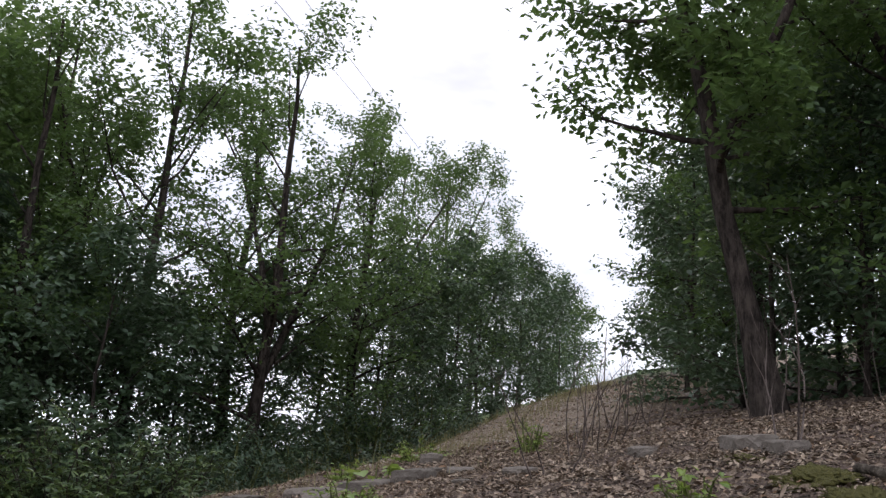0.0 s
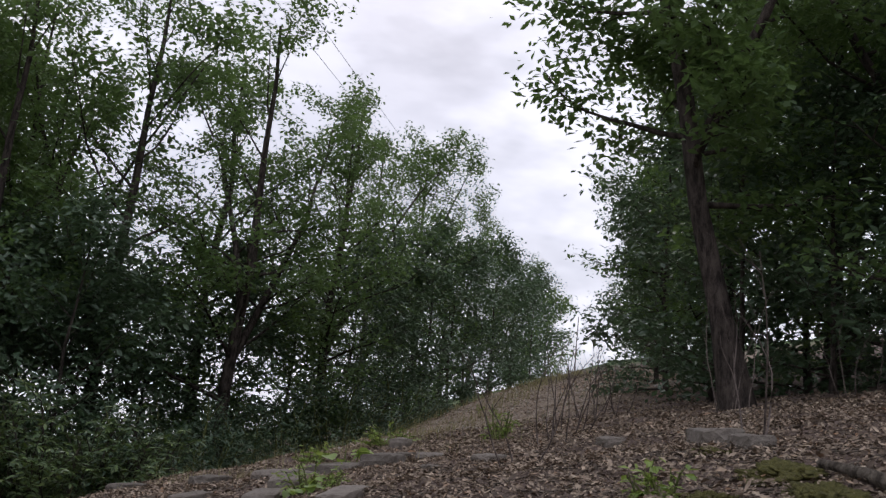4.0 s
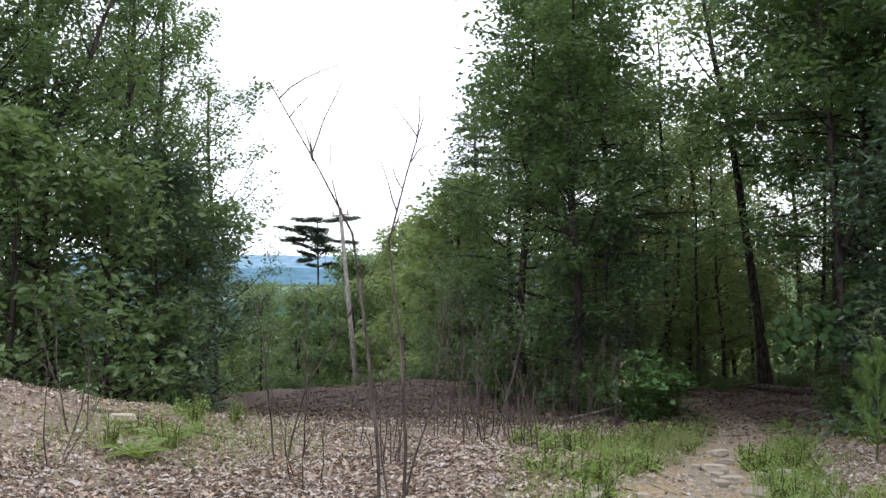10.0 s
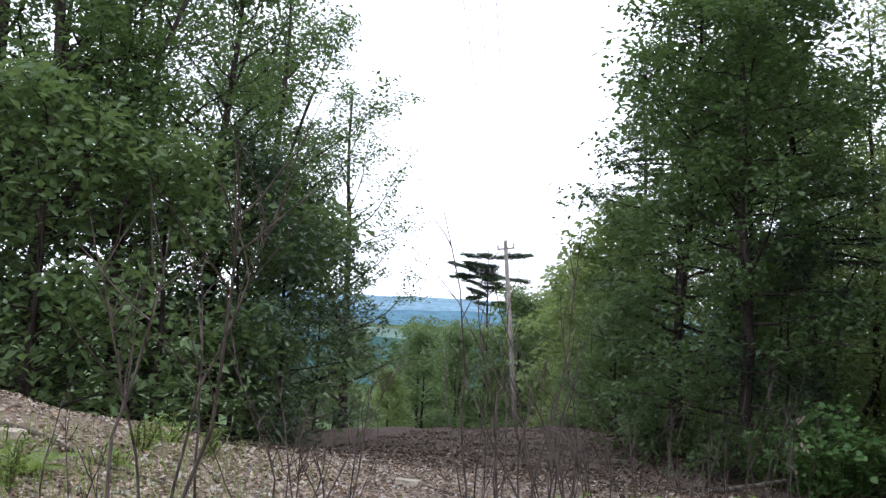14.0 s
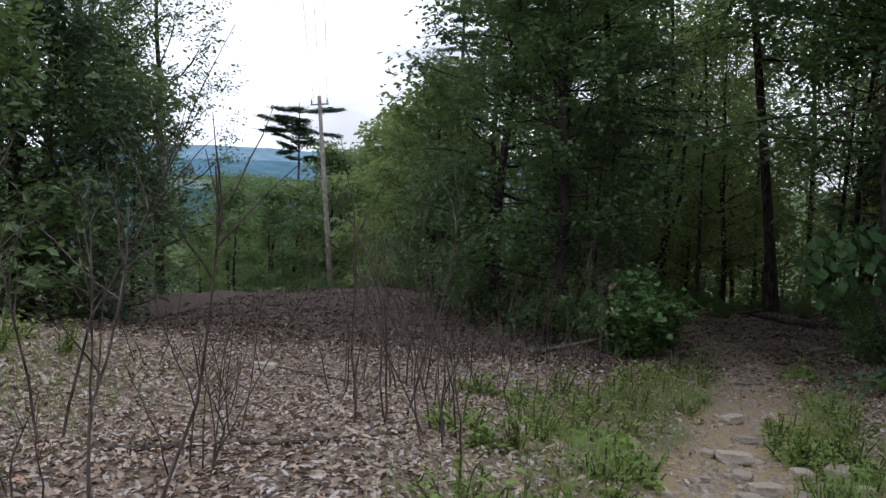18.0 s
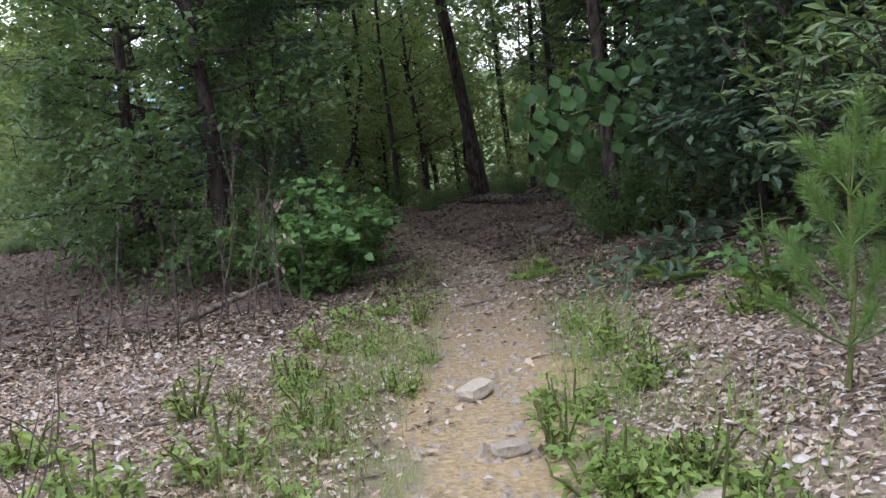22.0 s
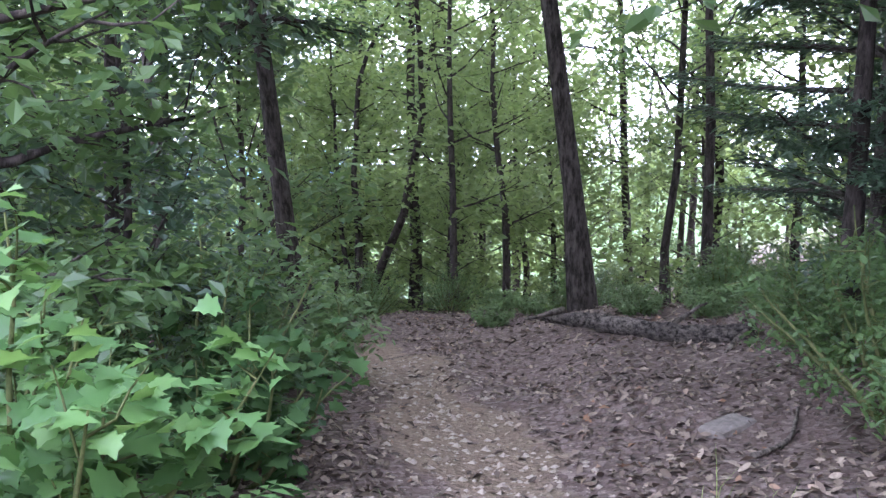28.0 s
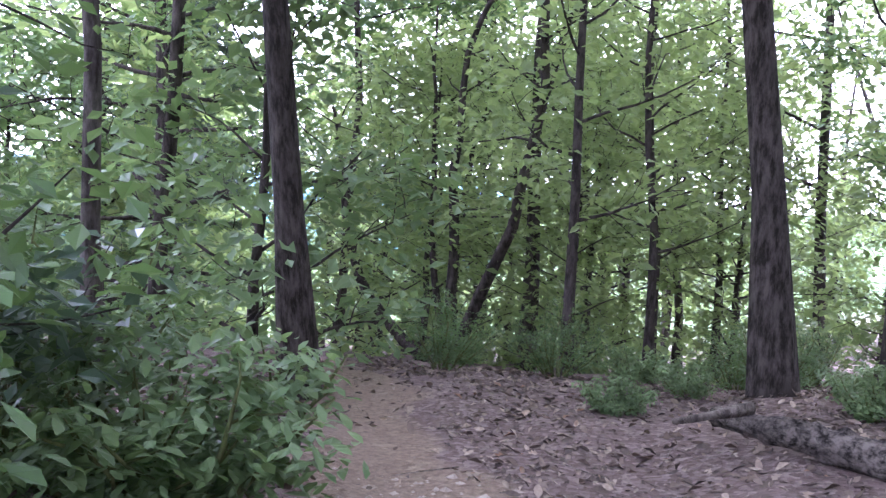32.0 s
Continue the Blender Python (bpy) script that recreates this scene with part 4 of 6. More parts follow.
# The pale trunk beside it and the dark stems that fork from one foot by the bend.
tree = broadleaf("leaning_birch", "slim pale grey trunk leaning beside the footpath", 77, 12, 0.085, 0.45, 2.4, 4200, 0.18, LEAF_MID, BARK, limbs=16, lean=(-1.7, 0.2), clump=0.34)
tree.matrix_basis = spots(0.75, 28.4)


def forked_tree():
    """Several dark crooked stems from one foot, one of them swept low over the ground."""
    rng = np.random.default_rng(78)
    t = thing("many_stemmed_tree", "dark tree of several crooked stems from one foot", "tree")
    wood, crown, tips = Build(), Build(), []
    for way, length, thick, rise in (((-0.75, 0.1, 0.42), 5.2, 0.11, 0.07), ((-0.12, 0.1, 1), 7.5, 0.1, 0.0), ((0.16, -0.1, 1), 8.2, 0.11, 0.0), ((-0.3, 0.3, 1), 6.0, 0.07, 0.0)):
        pts = bent(rng, (0, 0, -0.2), way, length, 12, 0.1, rise)
        tube(wood, pts, np.linspace(thick, 0.25 * thick, 13), 8, rng, 0.05)
        for j in range(9):
            f = rng.uniform(4, 11.8)
            lo = int(f)
            tw = bent(rng, pts[lo], (rng.normal(), rng.normal(), 0.4), rng.uniform(0.7, 1.6), 4, 0.15)
            tube(wood, tw, np.linspace(0.02, 0.005, 5), 4)
            tips.append(tw)
    tips = np.array(tips)
    n = 3400
    pick, q = rng.integers(0, len(tips), n), rng.integers(1, 5, n)
    az = rng.uniform(0, 6.283, n)
    leaves(crown, tips[pick, q] + 0.24 * rng.standard_normal((n, 3)), np.c_[np.cos(az), np.sin(az), rng.normal(-0.3, 0.3, n)], np.c_[0.5 * rng.standard_normal((n, 2)), np.ones(n)],
           0.17 * rng.uniform(0.6, 1.2, n), LEAF_OVAL)
    part("trunk", wood.mesh("trunk", BARK_DARK, True), t)
    part("crown", crown.mesh("crown", LEAF_BRIGHT), t)
    return t


forked_tree().matrix_basis = spots(3.25, 35.0)
tree = broadleaf("bank_tree", "large leaning tree with grey bark and dense crown on the bank", 73, 12.5, 0.17, 0.2, 2.5, 22000, 0.16, LEAF_OAK, BARK_DARK, limbs=40, lean=(-1.9, 2.8), fork=1, clump=0.3)
tree.matrix_basis = spots(12.0, 2.75)

for k, (x, y, over) in enumerate(((6.08, 20.25, -1.0), (8.4, 23.2, -3.0))):
    tree = broadleaf("leaning_oak", "dark oak leaning over the entrance of the wood", 75 + k, (11.0, 12.5)[k], (0.11, 0.14)[k], 0.34, (4.0, 3.9)[k], (11000, 7500)[k], 0.18, LEAF_OAK,
                     BARK_DARK, limbs=36, fork=(1, 0)[k], lean=(over, 0.3), clump=0.34, lift=-0.12, group="oaks over the footpath")
    tree.matrix_basis = spots(x, y)

# Added trees, crowns mostly above the view, to darken the wood and footpath.
HIGH = broadleaf("canopy_tree", "added slim forest tree, its dense high crown shading the wood", 79, 14.5, 0.1, 0.48, 4.7, 11500, 0.24, LEAF_OAK, BARK_DARK, limbs=30, clump=0.42, group="tall trees over the wood")
plant_out([HIGH], [(0, 0.5, 26.8, 0, 0.85), (0, 8.0, 20.4, 180, 0.85), (0, 10.4, 24.4, 260, 0.9), (0, 0.8, 38.2, 20, 0.95), (0, 3.3, 42.5, 70, 0.95), (0, 7.6, 24.4, 90, 0.9), (0, 8.9, 30.8, 130, 0.95), (0, 12.2, 27.0, 220, 0.95)])
retire([HIGH])

# ---- pole and cables ----
pole = thing("utility_pole", "leaning weathered wooden utility pole on the cleared slope", "pole", at=(-12.3, 56.5, gz(-12.3, 56.5)))
pole.rotation_euler = (0, radians(-6), 0)
b = Build()
tube(b, [(0, 0, -0.5), (0, 0, 5), (0, 0, 13.2)], [0.17, 0.15, 0.11], 10, cap=True)
part("post", b.mesh("post", POLE_WOOD, True), pole)
b = Build()
tube(b, [(-0.55, 0, 12.7), (0.55, 0, 12.7)], [0.045, 0.045], 4, cap=True)
part("crossarm", b.mesh("crossarm", POLE_WOOD), pole)
for k in (-1, 0, 1):
    b = Build()
    tube(b, [(0.48 * k, 0, 12.75), (0.48 * k, 0, 12.85), (0.48 * k, 0, 12.9), (0.48 * k, 0, 13.05)], [0.03, 0.07, 0.05, 0.03], 8, cap=True)
    part("insulator", b.mesh("insulator", CERAMIC, True), pole)


# ---- shrubs ----
RHODO = [shrub("rhododendron", "evergreen rhododendron shrub with glossy leaf rosettes", 81 + k, (2.2, 1.8)[k], (1.4, 1.2)[k], 28, 8000, 0.105, LEAF_RHODO, BARK_DARK, (LEAF_ELLIPSE[0] * (1, 0.7, 1), LEAF_ELLIPSE[1]), whorl=10, droop=-0.05,
               group="rhododendrons", twigs=14, tips=True) for k in range(2)]
plant_out(RHODO, [(0, 5.5, 13.5, 0, 1.1), (1, 5.9, 12.8, 50, 1.1), (0, 6.5, 14.3, 100, 1.05), (1, 6.9, 12.1, 10, 1.15), (0, 7.7, 13.2, 150, 1.1), (1, 7.6, 11.0, 200, 1.3), (0, 7.4, 15.2, 44, 1.4), (0, 8.6, 12.6, 80, 1.2)])
# Kind 3 borrows the dark needle colour: the oaks' shade painted on its leaves.
UNDER = [shrub("undergrowth_shrub", "leafy green shrub in the undergrowth", 91 + k, (1.3, 0.9, 1.8, 1.9)[k], (0.9, 0.7, 1.0, 1.4)[k], 16, 3300, 0.085, (LEAF_OAK, LEAF_MID, LEAF_OAK, NEEDLES)[k], STEM_GREEN, LEAF_ELLIPSE,
               group="undergrowth") for k in range(4)]
plant_out(UNDER, [(3, 8.6, 11.4, 250, 1.1), (3, 10.8, 12.3, 300, 1.2), (3, 14.1, 13.4, 20, 1.2), (3, 20.1, 15.7, 60, 1.4), (3, 17, 14.6, 0, 1.4), (3, 12.2, 13.0, 90, 1.1), (3, 9.6, 12.4, 130, 1.1),
                  (1, 0.2, 24.0, 0, 1.2), (1, -1.0, 25.4, 30, 1.3), (2, 1.2, 21.6, 90, 0.9), (0, 2.0, 23.2, 120, 1.2), (2, 1.6, 25.6, 200, 0.9),
                  (1, 2.6, 25.2, 10, 1.3), (0, 6.7, 20.4, 0, 0.8), (0, 5.85, 19.75, 60, 0.75), (2, 6.45, 19.6, 130, 0.8), (2, 6.6, 21.8, 20, 0.9), (0, 7.2, 23.5, 40, 0.9), (0, 7.9, 24.9, 40, 0.9), (1, 6.9, 28.2, 40, 0.6), (1, 5.4, 30.2, 0, 0.5), (0, 8.2, 28.6, 0, 0.8), (1, 5.0, 28.6, 70, 0.45), (1, 8.7, 29.7, 0, 0.8), (1, 7.6, 27.4, 90, 0.6), (1, 7.9, 26.3, 120, 0.7), (1, 5.7, 29.4, 150, 0.45)])
placed = []
tries = 0
while len(placed) < 58 and tries < 4000:
    tries += 1
    x, y = RNG.uniform(-8, 22), RNG.uniform(27.5, 44)
    if min([math.hypot(x - a, y - b) for a, b in placed] + [9]) < 1.1 or abs(x - float(trail_x(y))) < 1.1:
        continue
    placed.append((x, y))
    copy_thing(UNDER[len(placed) % 3], spots(x, y, RNG.uniform(0, 360), RNG.uniform(0.4, 0.7)))

retire(OAKS + TALL + SLENDER + HEMLOCKS + FAR + SAPLINGS + RHODO + UNDER)

# ---- cables ----
def cable(points, thick=0.007):
    pts = np.array(points, float)
    s = np.linspace(0, 1, 40)
    a, c, sag = pts[0], pts[1], pts[2][0]
    line = a + s[:, None] * (c - a) - np.c_[np.zeros((40, 2)), 4 * sag * s * (1 - s)]
    b = Build()
    tube(b, line, np.full(40, thick), 5)
    ob = new("power_cable", b.mesh("power_cable", WIRE, True))
    return tagged(ob, "thin dark overhead power cable", "cable", "overhead cables")


for k in (-1.0, 0.0, 1.0):
    cable([(-13.6 + 0.4 * k, 56.5, gz(-12.3, 56.5) + 12.9), (6.8 + 0.4 * k, -24, 15), (0.8, 0, 0)])
for k in (0.0, 0.7):
    cable([(-20.3, -5.5 + k, 6.8), (49.7, 33.4 + k, 16.9), (0.4, 0, 0)])
upper = copy_thing(pole, pose(54.6, 27.9, gz(54.6, 27.9), 0, 4, 20) @ Matrix.Scale(0.3, 4))

# ---- fallen log, dead wood ----
log = thing("fallen_log", "fallen grey log with flaking bark across the leaf litter", "log", at=(6.22, 26.2, gz(6.22, 26.2)))
rng = np.random.default_rng(5)
b = Build()
ends = np.array([(-0.75, 1.1, 0.0), (-0.4, 0.55, 0.06), (0.0, 0.0, 0.08), (0.4, -0.55, 0.1), (0.95, -0.95, 0.2)])
along = np.linspace(0, 4, 34)
tube(b, np.stack([np.interp(along, np.arange(5), ends[:, q]) for q in range(3)], 1), np.interp(along, np.arange(5), [0.06, 0.09, 0.1, 0.105, 0.11]), 18, rng, 0.13, cap=True)
part("trunk", b.mesh("trunk", LOG_BARK, True), log)
for a, c, r in (((-0.6, 0.8, 0.14), (-1.15, 0.55, 0.06), 0.04), ((0.3, -0.4, 0.2), (0.8, -0.1, 0.45), 0.03), ((0.8, -1.1, 0.28), (0.4, -1.6, 0.2), 0.035)):
    b = Build()
    tube(b, bent(rng, a, np.subtract(c, a), float(np.linalg.norm(np.subtract(c, a))), 4, 0.1), np.linspace(r, 0.4 * r, 5), 6, rng, 0.08, cap=True)
    part("branch_stub", b.mesh("branch_stub", DEADWOOD, True), log)
log = thing("bleached_branch", "bleached bare branch lying beside the leafy seedling", "branch", at=(0.9, 19.1, gz(0.9, 19.1) + 0.08))
b = Build()
tube(b, bent(rng, (-0.7, -0.3, 0.0), (1, 0.35, 0.12), 1.5, 6, 0.1), np.linspace(0.05, 0.02, 7), 7, rng, 0.08, cap=True)
part("limb", b.mesh("limb", DEADWOOD, True), log)
for x, y, turn, length, thick in ((3.7, -0.75, 30, 1.3, 0.05), (3.3, 4.2, 10, 0.9, 0.02), (2.9, 3.6, -50, 1.3, 0.015), (3.6, 5.4, 20, 1.3, 0.03), (-2.6, 6.6, 5, 2.0, 0.018), (-2.1, 9.6, 15, 1.8, 0.02),
                                  (-3.0, 14.4, 0, 1.6, 0.02), (1.2, 3.4, -10, 0.8, 0.012), (0.9, 17.2, 10, 1.1, 0.02), (4.4, 20.6, 25, 0.8, 0.02), (3.1, 17.6, 5, 0.5, 0.012), (0.2, 14.6, -15, 1.2, 0.014),
                                  (-5.2, 11.2, -10, 2.0, 0.025), (5.6, 21.9, 30, 1.0, 0.02)):
    b = Build()
    a = radians(turn)
    pts = bent(rng, (0, 0, 0), (math.cos(a), math.sin(a), 0), length, 7, 0.09)
    pts[:, 2] = [gz(x + p[0], y + p[1]) - gz(x, y) + 0.8 * thick + 0.01 for p in pts]
    tube(b, pts, np.linspace(thick, 0.5 * thick, 8), 6, rng, 0.06, cap=True)
    t = new("fallen_stick", b.mesh("fallen_stick", DEADWOOD, True))
    t.location = (x, y, gz(x, y))
    tagged(t, "dry grey stick lying on the ground", "stick", "fallen sticks")

# ---- dead stems standing in the clearing ----
THICKET = [bare_stems("dead_sapling", "clump of bare reddish brown dead stems", 121 + k, (1.5, 1.15, 1.9)[k], (3, 4, 4)[k], (0.5, 0.6, 0.5)[k], (0.0075, 0.0068, 0.0085)[k], "dead stems", 3) for k in range(3)]
for k, x, y, turn, size in ((0, -0.96, 11.5, 0, 1.0), (1, -0.15, 9.95, 60, 1.0), (2, -0.6, 10.6, 120, 1.0), (0, -1.5, 10.2, 180, 0.9), (1, -0.35, 12.2, 240, 1.1), (2, -1.4, 12.9, 300, 0.9), (0, -2.2, 12.0, 20, 0.9),
                            (0, -0.1, 13.4, 140, 1.0), (1, -1.0, 14.4, 260, 1.0), (0, 0.35, 11.2, 320, 0.8), (2, -0.2, 10.2, 45, 0.8), (1, -1.9, 8.6, 99, 0.9),
                            (2, -1.2, 16.8, 30, 1.1), (2, 0.5, 17.8, 110, 1.1), (0, -3.4, 13.0, 150, 0.9), (1, -1.3, 9.3, 190, 0.9),
                            (2, -0.9, 13.4, 75, 1.1), (1, 0.1, 17.2, 95, 1.4),
                            (2, 0.9, 18.6, 155, 1.2), (0, -0.6, 18.0, 215, 1.3), (1, 7.0, 2.8, 0, 1.0), (0, 5.6, 2.3, 50, 0.9), (1, 8.6, 3.4, 100, 1.2), (0, 9.8, 4.2, 150, 1.2), (2, 10.5, 2.4, 200, 1.0), (1, 11.4, 4.6, 250, 1.3), (0, 5.9, 0.7, 300, 1.1),
                            (1, 12.2, 1.4, 20, 1.4), (2, 11.6, 0.2, 40, 1.1), (0, 13.4, 5.2, 80, 1.3), (1, 15, 6.4, 90, 1.5), (0, -3.9, 8.4, 0, 0.9), (2, -4.6, 9.8, 0, 0.9)):
    copy_thing(THICKET[k], spots(x, y, turn, size, 0, (0, -5 - (turn % 17))))
retire(THICKET)
tall = bare_stems("bare_sapling", "tall leaning bare sapling with a thin forked top", 131, 1.8, 2, 0.1, 0.009, "", 7)
tall.matrix_basis = spots(-0.92, 7.7, 0, 1.0, 0, (0, -7))
tall = bare_stems("bare_sapling", "tall bare sapling of several dark stems", 132, 2.5, 3, 0.14, 0.0105, "", 8)
tall.matrix_basis = spots(-2.45, 9.9, 100, 1.0, 0, (0, -13))
tall = bare_stems("bare_sapling", "thin bare sapling with pale upper twigs", 133, 1.4, 3, 0.18, 0.006, "", 7)
tall.matrix_basis = spots(-1.35, 9.3, 200, 1.0, 0, (0, -6))
tall = bare_stems("bare_sapling", "dry arching stems hung with withered leaves", 134, 1.5, 6, 0.3, 0.009, "", 4)
tall.matrix_basis = spots(1.35, 19.0, 200)
WITHERED = plain_material("withered pale leaf", (0.24, 0.18, 0.13), (0.45, 0.37, 0.29), 30.0, 0.8, 0.4)
withered = thing("withered_leaf_cluster", "pale withered leaves hanging from a dry stem", "dead leaves", at=(1.42, 19.05, -0.8))
rng = np.random.default_rng(136)
for n, (dx, dz) in enumerate(((0, 0), (0.03, -0.03), (-0.04, -0.05), (0.06, 0.01), (0.02, -0.36), (0.07, -0.4), (-0.02, -0.42), (0.1, -0.45), (-0.12, -0.7), (-0.05, -0.74))):
    b = Build()
    leaves(b, np.array([[dx, rng.normal(0, 0.02), dz]]), np.array([[rng.normal(0, 0.5), rng.normal(0, 0.3), -1.0]]), np.array([[rng.normal(0, 0.4), -1, 0.3]]), rng.uniform(0.06, 0.1), LEAF_DRY)
    part("leaf", b.mesh("leaf", WITHERED, True), withered)
b = Build()
tube(b, [(-0.1, 0.1, gz(1.32, 19.15) + 0.74), (-0.08, 0.05, -0.45), (-0.05, 0.02, 0.05), (0.0, 0.0, 0.02)], [0.009, 0.007, 0.005, 0.003], 5)
part("stem", b.mesh("stem", STEM, True), withered)

forked = thing("forked_sapling", "tall leafless sapling of two dark stems forking at the top", "sapling", at=(-0.85, 6.6, gz(-0.85, 6.6)))
rng = np.random.default_rng(135)
for foot, line in (((0, 0), ((-0.03, 0.6), (-0.1, 1.2), (-0.2, 1.85), (-0.42, 2.25), (-0.72, 2.75))), ((0.1, 0.08), ((0.02, 0.6), (-0.02, 1.2), (-0.1, 1.8), (0.0, 2.2), (0.1, 2.55)))):
    b = Build()
    pts = np.array([(foot[0], foot[1], -0.08)] + [(foot[0] + dx, foot[1] + 0.02 * h, h) for dx, h in line])
    tube(b, pts, np.linspace(0.012, 0.003, 6), 6)
    main = part("stem", b.mesh("stem", STEM, True), forked)
    for j in range(6):
        b = Build()
        a = pts[3] + (pts[5] - pts[3]) * rng.uniform(0, 0.9)
        tube(b, bent(rng, a, (rng.normal(-0.1, 0.6), rng.normal(0, 0.5), 1), rng.uniform(0.15, 0.5), 4, 0.1), np.linspace(0.005, 0.002, 5), 4)
        part("twig", b.mesh("twig", STEM, True), main)

# ---- seedlings beside the footpath ----
maple = shrub("maple_seedling", "bushy maple seedling with bright lobed leaves beside the path", 141, 1.5, 0.95, 18, 1700, 0.115, LEAF_MAPLE, STEM_GREEN, LEAF_STAR, droop=-0.35, twigs=6)
maple.matrix_basis = spots(1.95, 19.9)
second = shrub("maple_seedling", "smaller dark maple seedling behind the bright one", 142, 1.3, 0.9, 14, 1000, 0.115, LEAF_BIG, STEM_GREEN, LEAF_STAR, droop=-0.35)
second.matrix_basis = spots(2.35, 22.2)


def sumac():
    """A seedling with feathered leaves: pairs of narrow leaflets along arching stalks."""
    rng = np.random.default_rng(9)
    t = thing("feathered_seedling", "green seedling with feathered leaves at the path edge", "seedling")
    for i in range(7):
        b, az = Build(), i * 0.9
        stalk = bent(rng, (0, 0, 0.1 + 0.09 * i), (math.cos(az), math.sin(az), 0.9), 0.5, 6, 0.06, -0.12)
        tube(b, stalk, np.linspace(0.005, 0.002, 7), 4)
        k = np.repeat(np.linspace(1.5, 5.8, 8), 2)
        lo = k.astype(int)
        base = stalk[lo] + (k - lo)[:, None] * (stalk[lo + 1] - stalk[lo])
        d = unit(stalk[lo + 1] - stalk[lo])
        side = unit(np.cross(d, (0, 0, 1.0))) * np.tile([1, -1], 8)[:, None]
        leaves(b, base, side + 0.6 * d - np.array([0, 0, 0.25]), np.tile([0, 0, 1.0], (16, 1)), 0.125, (LEAF_LANCE[0] * (1, 1.5, 1), LEAF_LANCE[1]))
        part("leaf", b.mesh("leaf", LEAF_MAPLE), t)
    b = Build()
    tube(b, [(0, 0, -0.1), (0.02, 0, 0.4), (0, 0.02, 0.75)], [0.012, 0.009, 0.005], 5)
    part("stem", b.mesh("stem", STEM_GREEN, True), t)
    return t


sumac().matrix_basis = spots(2.62, 20.3, 0, 1.0)

tree = broadleaf("overhanging_sapling", "sapling with large drooping oak leaves over the path", 151, 4.6, 0.05, 0.2, 1.2, 1000, 0.2, LEAF_BIG, BARK_DARK, LEAF_OBOVATE, limbs=14, clump=0.22)
tree.matrix_basis = spots(8.4, 18.0)
tree = broadleaf("overhanging_sapling", "taller sapling with large drooping oak leaves in the shade", 152, 6.0, 0.06, 0.15, 2.0, 1900, 0.2, LEAF_BIG, BARK_DARK, LEAF_OBOVATE, limbs=18, clump=0.26)
tree.matrix_basis = spots(8.0, 19.9)


def low_branch():
    rng = np.random.default_rng(15)
    t = thing("low_oak_branch", "low oak branch with broad toothed green leaves hanging beside the path", "branch", at=(3.86, 17.2, -0.28))
    b = Build()
    spine = bent(rng, (1.3, 0.3, 0.35), (-1, -0.15, -0.12), 1.45, 6, 0.06, -0.03)
    tube(b, spine, np.linspace(0.014, 0.004, 7), 5)
    part("twig", b.mesh("twig", STEM_GREEN, True), t)
    for i in range(150):
        f = 5.9 * (1 - ((i % 75) / 75) ** 1.5)
        lo = min(int(f), 5)
        p = spine[lo] + (f - lo) * (spine[lo + 1] - spine[lo]) + rng.normal(0, 0.1, 3) + np.array([0.12, 0, rng.uniform(-0.32, 0.12) + 0.38 * (i // 75)])
        p[0] = max(p[0], -0.12)
        az = rng.uniform(0, 6.283)
        b = Build()
        leaves(b, p[None], np.array([[0.6 * math.cos(az) + 0.2, math.sin(az), rng.normal(-0.9, 0.35)]]), np.array([[-0.3 + rng.normal(0, 0.3), -0.7, 0.9]]), rng.uniform(0.17, 0.26), LEAF_TOOTHED)
        part("leaf", b.mesh("leaf", LEAF_BIG, True), t)
    return t


low_branch()
oak = shrub("oak_seedling", "oak seedling with pale green leaves on the shaded bank", 161, 1.2, 0.6, 5, 90, 0.19, LEAF_MAPLE, STEM_GREEN, LEAF_LOBED, twigs=3)
oak.matrix_basis = spots(5.0, 14.9, 0, 0.85)


def pine_sapling():
    """Tiered tufts of long soft needles on a short stem."""
    rng = np.random.default_rng(17)
    t = thing("pine_sapling", "young pine with long soft yellow-green needles beside the path", "pine sapling")
    b = Build()
    tube(b, [(0, 0, -0.1), (0.03, 0, 0.6), (0, 0.02, 1.1), (0.01, 0, 1.5)], [0.016, 0.013, 0.009, 0.005], 6)
    part("stem", b.mesh("stem", STEM_GREEN, True), t)
    boughs = [((0, 0, 1.05), (0, 0, 1), 0.5)]
    for z in (0.25, 0.5, 0.78, 1.05):
        for k in range(5):
            az = k * 1.257 + z * 7
            boughs.append(((0, 0, z), (math.cos(az), math.sin(az), 0.7 + 0.3 * z), 0.66 - 0.3 * z))
    for p, d, ln in boughs:
        b = Build()
        pts = bent(rng, p, d, ln, 4, 0.08, 0.05)
        tube(b, pts, np.linspace(0.007, 0.004, 5), 4)
        n = 380
        f = 4 * rng.uniform(0.3, 1, n) ** 0.8 * 0.999
        lo = f.astype(int)
        base = pts[lo] + (f - lo)[:, None] * (pts[lo + 1] - pts[lo])
        out = unit(pts[lo + 1] - pts[lo]) * 0.85 + 0.8 * unit(rng.standard_normal((n, 3)))
        needle = (np.array([[0, -0.014, 0], [0, 0.014, 0], [1, 0.007, 0], [1, -0.007, 0]]), np.array([[0, 1, 2, 3]]))
        leaves(b, base, out, rng.standard_normal((n, 3)), 0.095 * rng.uniform(0.8, 1.15, n), needle)
        part("bough", b.mesh("bough", NEEDLES_LIGHT), t)
    return t


pine_sapling().matrix_basis = spots(3.95, 12.75, 0, 0.95)

